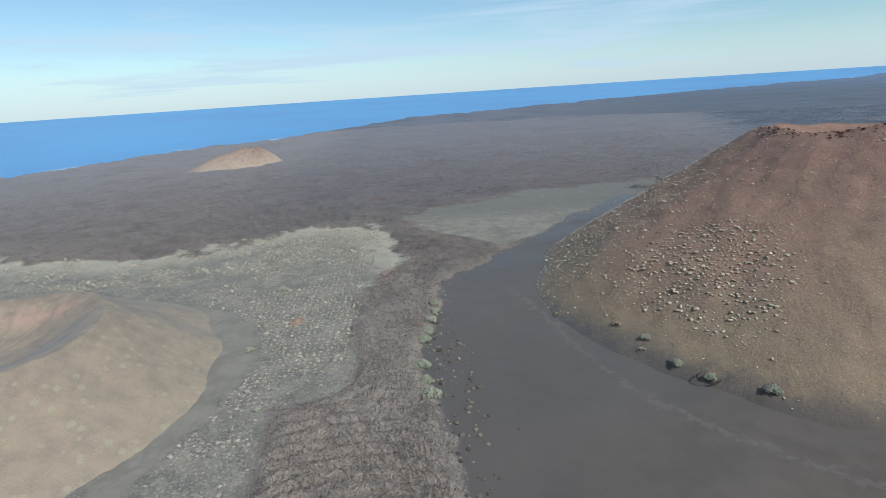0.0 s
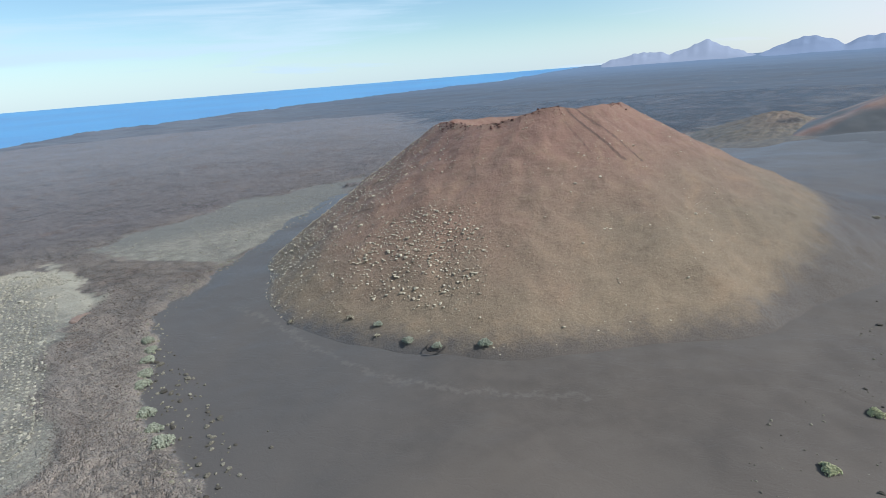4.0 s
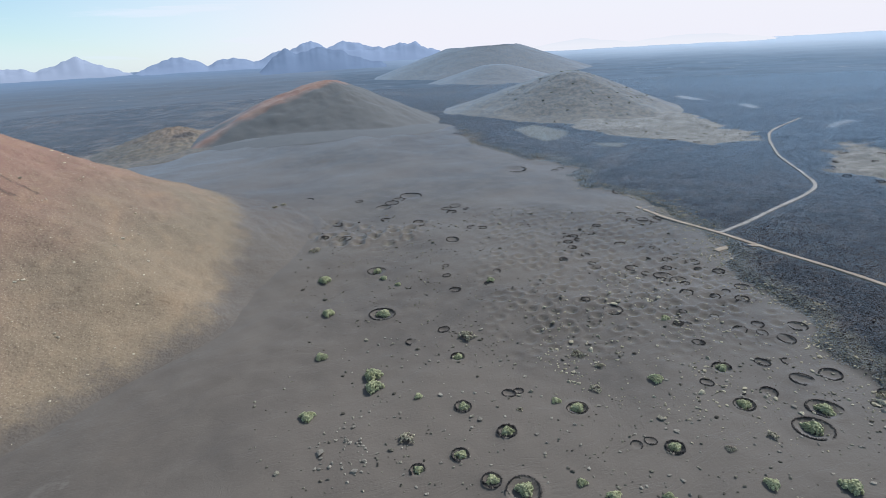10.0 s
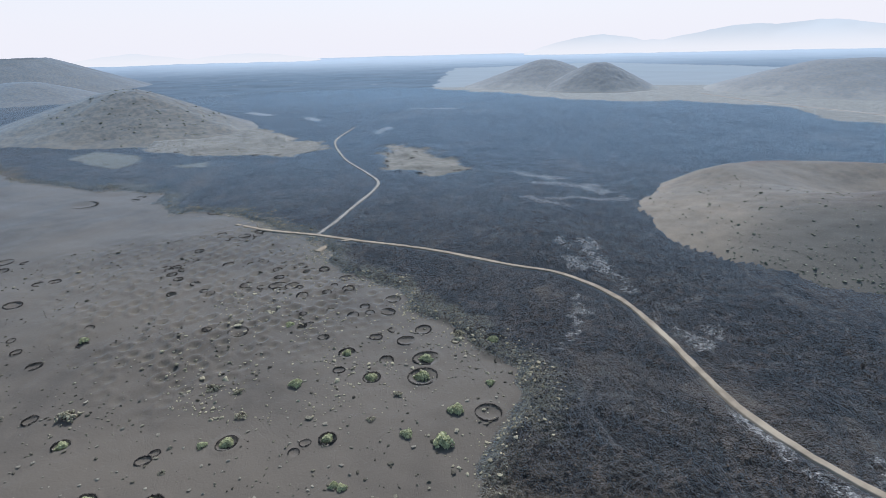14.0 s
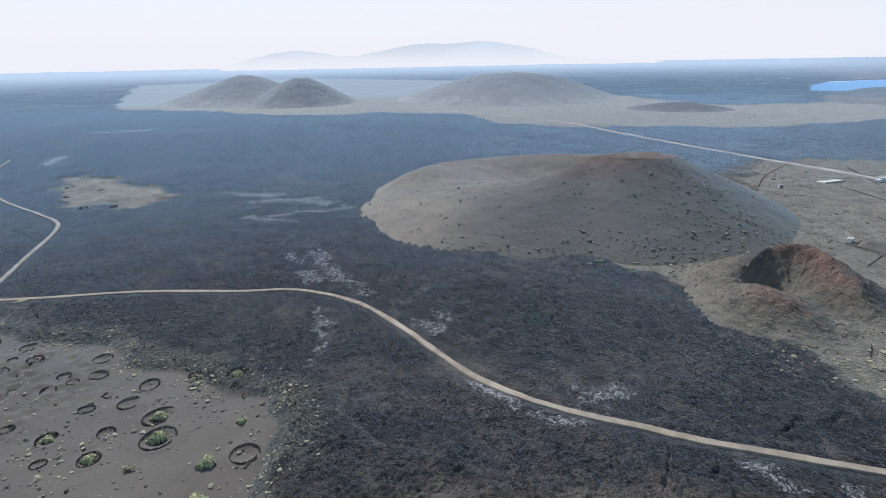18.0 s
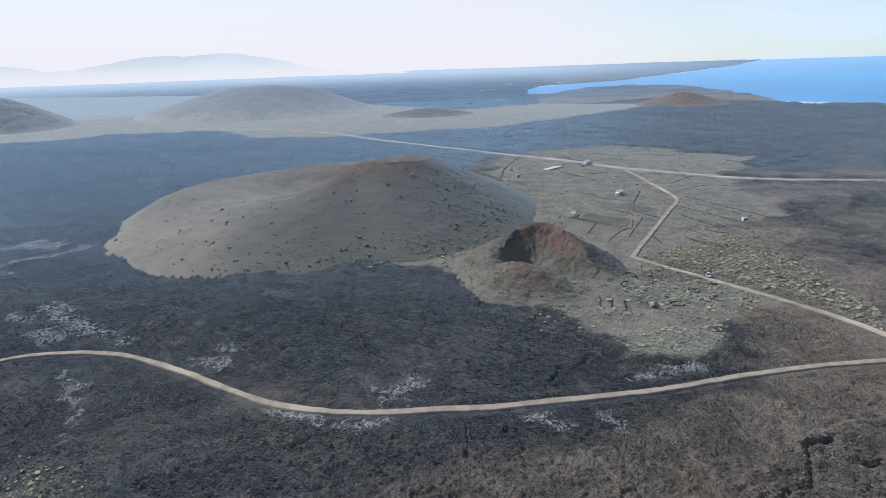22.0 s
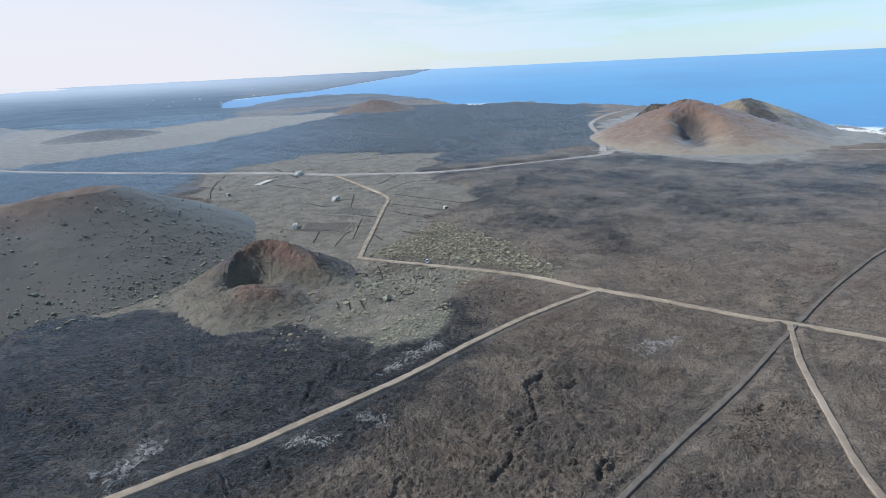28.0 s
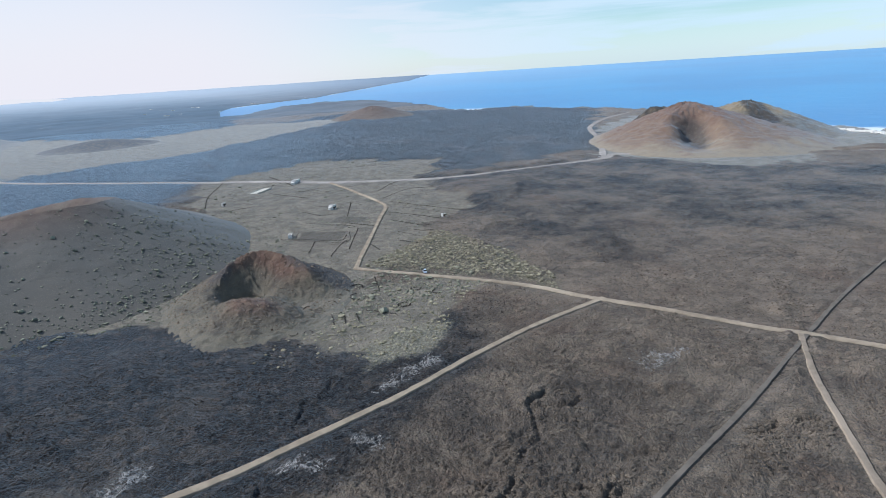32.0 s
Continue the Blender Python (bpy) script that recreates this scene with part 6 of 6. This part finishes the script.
# lava blocks, thickest where the camera passes nearest
def lava_blocks():
    rs = np.random.default_rng(21)
    n = 330000
    az = np.radians(rs.uniform(96, 268, n))
    dep = np.radians(rs.uniform(11, 47, n))
    r = EYE_H / np.tan(dep)
    x, y = r * np.sin(az), r * np.cos(az)
    n2 = 60000
    az2 = np.radians(rs.uniform(-24, 4, n2))
    r2 = EYE_H / np.tan(np.radians(rs.uniform(15, 44, n2)))
    x, y, r = np.concatenate([x, r2 * np.sin(az2)]), np.concatenate([y, r2 * np.cos(az2)]), np.concatenate([r, r2])
    free = np.ones(len(x), bool)
    for poly in (SAND, GRAVEL, GRAVEL_FAR, FIELDS, LICHEN_LOW, GLADE, WEST_SAND, ISLAND):
        free &= inside(poly, x, y) < -2
    for ln in ROADS:
        free &= beside(ln, x, y) > 4.5
    free &= np.hypot(x - 10, y + 395) > 175
    free &= np.hypot(x + 83, y + 243) > 54
    free &= np.hypot(x + 165, y - 195) > 105
    free &= rs.random(len(x)) < np.clip(0.6 + 0.6 * vnoise(x, y, 22, 31), 0.15, 1) * smooth(520, 220, r)
    x, y, r = x[free], y[free], r[free]
    size = (rs.gamma(2.0, 0.045, len(x)) + 0.08) * np.clip(r / 190, 0.75, 1.4)
    young = inside(BLACK_FLOW, x, y) + 25 * vnoise(x, y, 40, 77) > 0
    for name, pick, mat, label in (("lava_blocks", ~young, LAVA_STONE, "sharp brown blocks of broken lava"), ("black_lava_blocks", young, YOUNG_STONE, "sharp black blocks of younger lava")):
        stuff(name, CHIP, np.column_stack([x, y])[pick], size[pick], mat, label, "lava rubble", sink=0.0, flat=(0.6, 1.2))


lava_blocks()
# boulders heaped along cracks and levees, and on a rough patch of lava
_rs = np.random.default_rng(33)
_heap = [spread(700, [(-137, -56), (-150, -53), (-160, -41), (-148, -36), (-129, -46)], 34)]
for _line, _n in [(ln, 160) for ln in GULLIES] + [(ln, 130) for ln in LEVEES]:
    _p = np.array(rounded(_line, 1.0))
    _heap.append(_p[_rs.integers(0, len(_p), _n)] + _rs.normal(0, 2.4, (_n, 2)))
_heap = np.concatenate(_heap)
stuff("lava_boulders", STONE, _heap, _rs.gamma(2.0, 0.075, len(_heap)) + 0.1, many("brown_lava_boulder", (0.085, 0.07, 0.056), (0.2, 0.165, 0.13)), "rough dark boulders heaped along cracks in the lava", "boulders", flat=(0.6, 1.1))
# broken rock along the main cone's crest
_a = np.radians(np.concatenate([RNG.uniform(205, 300, 260), RNG.uniform(150, 170, 60)]))
_d = np.interp(np.degrees(_a), [150, 180, 223, 270, 313], [49, 46, 43, 50, 56]) + RNG.normal(0, 2.2, len(_a))
_xy = np.column_stack([226 + _d * np.sin(_a), 240 + _d * np.cos(_a)])
stuff("crest_rocks", STONE, _xy, RNG.gamma(2.2, 0.12, len(_a)) + 0.12, many("dark_red_haze_glow", (0.06, 0.035, 0.03), (0.2, 0.1, 0.075)), "dark red broken rock along the crest", "rocks", height=lambda x, y: on_cone("main_cone", x, y), flat=(0.6, 1.2))


# ---- fields, houses, walls ----
FIELD_STONE = many("weathered_wall_stone", (0.045, 0.04, 0.036), (0.12, 0.108, 0.095))
PLASTER = many("white_plaster", (0.72, 0.7, 0.66), (0.8, 0.79, 0.76), 0.8, 0.6)
DARK_OPENING = many("dark_window_glass", (0.02, 0.022, 0.025), (0.04, 0.042, 0.045), 0.2)
ROOF_TOP = many("grey_flat_roof", (0.42, 0.4, 0.37), (0.5, 0.48, 0.45), 0.9, 0.6)
DOOR_PAINT = many("brown_door_paint", (0.12, 0.07, 0.04), (0.16, 0.1, 0.06), 0.6)
TARP = many("pale_concrete_slab", (0.5, 0.48, 0.43), (0.58, 0.56, 0.5), 0.85, 0.4)


def box(bm, x0, y0, z0, x1, y1, z1, bevel=0.0):
    r = bmesh.ops.create_cube(bm, size=1.0, matrix=Matrix.Translation(((x0 + x1) / 2, (y0 + y1) / 2, (z0 + z1) / 2)) @ Matrix.Diagonal((x1 - x0, y1 - y0, z1 - z0, 1)))
    if bevel:
        es = list({e for v in r["verts"] for e in v.link_edges})
        bmesh.ops.bevel(bm, geom=es, offset=bevel, segments=1, affect="EDGES")
    return bm


def house(x, y, turn, w, d, h, label, annex=True):
    """A flat-roofed farm house with parapet, door and windows."""
    root = new("house")
    root.matrix_basis = Matrix.Translation((x, y, float(gz(x, y)) - 0.2)) @ Matrix.Rotation(radians(turn), 4, "Z")
    bm = box(bmesh.new(), -w / 2, -d / 2, -0.8, w / 2, d / 2, h, 0.04)
    part("wall", bm, PLASTER, root)
    bm = bmesh.new()
    for a, b, c, e in ((-w / 2, -d / 2, w / 2, -d / 2 + 0.25), (-w / 2, d / 2 - 0.25, w / 2, d / 2), (-w / 2, -d / 2 + 0.25, -w / 2 + 0.25, d / 2 - 0.25), (w / 2 - 0.25, -d / 2 + 0.25, w / 2, d / 2 - 0.25)):
        box(bm, a, b, h, c, e, h + 0.4)
    part("parapet", bm, PLASTER, root)
    part("roof", box(bmesh.new(), -w / 2 + 0.26, -d / 2 + 0.26, h + 0.004, w / 2 - 0.26, d / 2 - 0.26, h + 0.1), ROOF_TOP, root, "grey flat roof")
    for side in (-1, 1):
        f = side * d / 2
        door = part("door", box(bmesh.new(), -0.45, min(f, f + side * 0.06), 0.0, 0.45, max(f, f + side * 0.06), 2.05), DOOR_PAINT, root, "brown wooden door")
        for wx in (-w * 0.32, w * 0.32):
            win = part("window", box(bmesh.new(), wx - 0.5, min(f, f + side * 0.05), 1.0, wx + 0.5, max(f, f + side * 0.05), 2.1), DARK_OPENING, root, "small dark window")
    if annex:
        part("annex", box(bmesh.new(), w / 2, -d * 0.35, -0.8, w / 2 + w * 0.4, d * 0.3, h * 0.72, 0.04), PLASTER, root, "low white annex")
    return tagged(root, label, "house")


house(-185, -376, 25, 4.6, 3.6, 3.0, "small white flat-roofed farm house among dry fields")
house(-130, -329, 60, 5.5, 2.4, 2.1, "low white shed beside a dark field", False)
house(-212, -502, 40, 9, 4.5, 3.2, "white flat-roofed house by the asphalt road")
house(-224, -289, 10, 2.6, 2.0, 2.2, "tiny white hut at the field's edge", False)
house(-129, -459, 30, 2.8, 2.2, 2.3, "tiny white hut beneath the hill", False)


def slab(x, y, turn, w, d, label):
    root = new("reservoir")
    root.matrix_basis = Matrix.Translation((x, y, float(gz(x, y)) - 0.1)) @ Matrix.Rotation(radians(turn), 4, "Z")
    part("floor_slab", box(bmesh.new(), -w / 2, -d / 2, -0.6, w / 2, d / 2, 0.5, 0.05), TARP, root)
    for s in (-1, 1):
        part("side_wall", box(bmesh.new(), -w / 2, s * d / 2 - 0.2, 0.504, w / 2, s * d / 2 + 0.2, 1.2, 0.03), TARP, root)
    return tagged(root, label, "reservoir")


slab(-173, -493, 35, 22, 9, "pale concrete water reservoir in dry fields")


def stone_wall(line, label, tall=0.6, thick=0.45, group="field walls", step=0.6, rock=None):
    """A dry-stone wall of rough courses along a line."""
    pts = np.array(rounded(line, step))
    rs = np.random.default_rng(int(abs(pts[0, 0] * 7 + pts[0, 1])))
    co, si = [], []
    for k in range(3):
        n = len(pts)
        off = rs.normal(0, 0.14, (n, 2))
        zz = gz(pts[:, 0], pts[:, 1]) + tall * (0.12 + 0.32 * k)
        keep = rs.random(n) < (1, 0.95, 0.7)[k]
        co.append(np.column_stack([pts + off, zz])[keep])
        si.append(rs.uniform(0.34, 0.55, keep.sum()) * thick)
    base = np.concatenate(co)
    vs, tri = strewn(STONE, base - np.array([pts[0, 0], pts[0, 1], 0]), np.concatenate(si), 3)
    me = tri_mesh("stone_wall", vs, tri)
    me.materials.append(rock or FIELD_STONE)
    ob = new("stone_wall", me)
    ob.location = (pts[0, 0], pts[0, 1], 0)
    return tagged(ob, label, "wall", group)


for line in ([(-123, -328), (-136, -314), (-148, -297), (-157, -304)], [(-130, -274), (-140, -285), (-151, -294)], [(-207, -332), (-214, -312), (-221, -284)], [(-227, -359), (-235, -327), (-244, -288)],
             [(-172, -328), (-180, -309)], [(-192, -279), (-198, -267)], [(-164, -385), (-169, -364), (-177, -361)], [(-124, -290), (-137, -308)], [(-173, -267), (-180, -246)], [(-208, -560), (-206, -520), (-203, -486)]):
    stone_wall(line, "low black stone wall between dry fields")
for line in ([(-166, -575), (-132, -512), (-115, -461)], [(-195, -455), (-214, -456)], [(-106, -196), (-113, -183)], [(-205, -383), (-181, -346)], [(-170, -312), (-144, -278)], [(-157, -275), (-155, -262)],
             [(-129, -226), (-122, -211), (-117, -210)], [(-128, -435), (-145, -434)], [(-231, -375), (-263, -386), (-283, -375)], [(-174, -474), (-188, -427)], [(-196, -311), (-203, -277)], [(-240, -400), (-275, -420), (-300, -412)]):
    stone_wall(line, "weathered dark stone wall between dry fields", 0.5)
for line in ([(-210, -525), (-256, -515)], [(-210, -436), (-261, -439)], [(-238, -369), (-274, -359)], [(-224, -333), (-234, -285)], [(-129, -320), (-149, -292), (-162, -309)], [(-129, -320), (-137, -333)], [(-199, -296), (-214, -270)], [(-183, -284), (-190, -250)], [(-167, -508), (-195, -508)], [(-139, -470), (-160, -460)], [(-306, -434), (-325, -380)], [(-276, -462), (-262, -405)], [(-152, -353), (-171, -319)], [(-180, -394), (-199, -359)], [(-346, -481), (-365, -426)], [(-284, -543), (-334, -513)]):
    stone_wall(line, "thin low wall of grey stones across dry fields", 0.4, 0.34, "field walls", 0.7)
for line in ([(-93, -203), (-89, -193)], [(-93, -203), (-97, -201)], [(-97, -199), (-93, -191)], [(-101, -196), (-98, -188)]):
    stone_wall(line, "stub of a ruined dark stone pen", 0.7, 0.5, "ruined pens", 0.5, FIELD_STONE)
for line in ([(-59, 213), (-57, 200), (-52, 190), (-44, 185), (-36, 184), (-33, 192), (-32, 200), (-32, 210)],):
    stone_wall(line, "curved pale stone wall round a gravel plot", 0.6, 0.55, "enclosures", 0.6, PALE_STONE)
for k, (x, y, w) in enumerate(((-116, -222, 9), (-111, -212, 10), (-121, -189, 7), (-89, -217, 6), (-73, -197, 5), (-78, -194, 5), (-140, -190, 6), (-135, -200, 6), (-100, -228, 7))):
    ob = new("stone_ring", RING_MESH[(k + 2) % 5])
    ob.matrix_basis = Matrix.Translation((x, y, float(gz(x, y)) - 0.1)) @ Matrix.Rotation(k * 1.3, 4, "Z") @ Matrix.Diagonal((w * 0.8, w * 0.7, 4.5, 1))
    tagged(ob, "ruined black stone pen beside the crater", "stone ring", "stone pens")

# a red cinder mound or two on the gravel
MOUND = slag_material("red_mound_cinder", (0.22, 0.17, 0.13), (0.23, 0.158, 0.118), (0.22, 0.14, 0.104), 1, 3)
cone("red_mound", (-58, 234), 4.2, 0.6, 2.8, MOUND, "little red cinder mound on grey gravel", n=48, rings=16, seed=81, category="mound", sink=0.6)
cone("brown_mound", (-15, 291), 7, 2, 1.6, MOUND, "flat reddish cinder mound by the lava", n=48, rings=16, seed=82, category="mound", sink=0.6)


# far white villages, each block a house of its own
def village(rows, seed, size, group, label):
    rs = np.random.default_rng(seed)
    for x, y in rows:
        if float(sea_side(np.array([math.degrees(math.atan2(x, y)) % 360]), np.array([math.hypot(x, y)]))[0]) > -15:
            continue
        w, d, h = size * rs.uniform(0.7, 1.5), size * rs.uniform(0.6, 1.0), size * rs.uniform(0.16, 0.3)
        root = new("white_house")
        z = float(bend(math.hypot(x, y))) + 0.2
        root.matrix_basis = Matrix.Translation((x, y, z)) @ Matrix.Rotation(rs.random() * 3, 4, "Z")
        part("wall", box(bmesh.new(), -w / 2, -d / 2, -2, w / 2, d / 2, h, 0.05), PLASTER, root)
        part("roof", box(bmesh.new(), -w / 2 + 0.2, -d / 2 + 0.2, h + 0.004, w / 2 - 0.2, d / 2 - 0.2, h + 0.3), PLASTER, root)
        part("window", box(bmesh.new(), -w * 0.12, -d / 2 - 0.05, h * 0.4, w * 0.12, -d / 2, h * 0.75), DARK_OPENING, root)
        tagged(root, label, "house", group)


_v = np.random.default_rng(91)
village([(-790 + 26 * u + _v.normal(0, 6), -245 + 85 * u + _v.normal(0, 5)) for u in np.linspace(0, 1.25, 26)], 4, 8.5, "coast village", "white house of a village by the sea")
village([polar(a, rr) for a, rr in zip(_v.uniform(190, 207, 44), _v.uniform(1950, 2500, 44))], 5, 10, "far town", "white house of a far town in haze")


# ---- parked car on the field road ----
def car(x, y, turn, paint, label):
    root = new("car")
    root.matrix_basis = Matrix.Translation((x, y, land_at(x, y) + 0.62)) @ Matrix.Rotation(radians(turn), 4, "Z")
    part("body", box(bmesh.new(), -2.05, -0.86, 0.3, 2.05, 0.86, 0.85, 0.14), paint, root)
    bm = bmesh.new()
    bmesh.ops.create_cone(bm, cap_ends=True, segments=4, radius1=1.5, radius2=1.05, depth=0.62, matrix=Matrix.Translation((-0.2, 0, 1.15)) @ Matrix.Diagonal((1.25, 0.75, 1, 1)) @ Matrix.Rotation(radians(45), 4, "Z"))
    part("cabin", bm, DARK_OPENING, root, "dark glass cabin")
    part("roof", box(bmesh.new(), -1.05, -0.55, 1.44, 0.65, 0.55, 1.52, 0.03), paint, root)
    for wx in (-1.3, 1.3):
        for wy in (-0.8, 0.8):
            bm = bmesh.new()
            bmesh.ops.create_cone(bm, cap_ends=True, segments=14, radius1=0.33, radius2=0.33, depth=0.22, matrix=Matrix.Translation((wx, wy, 0.33)) @ Matrix.Rotation(radians(90), 4, "X"))
            part("wheel", bm, DARK_OPENING, root, "black tyre")
    return tagged(root, label, "car")


car(-150.5, -213, 62, many("blue_white_paint", (0.45, 0.55, 0.7), (0.5, 0.6, 0.72), 0.3), "pale blue car stopped on a dirt road")
car(-477, -343.5, 22, many("white_paint", (0.75, 0.75, 0.75), (0.8, 0.8, 0.8), 0.3), "white car on the asphalt road")
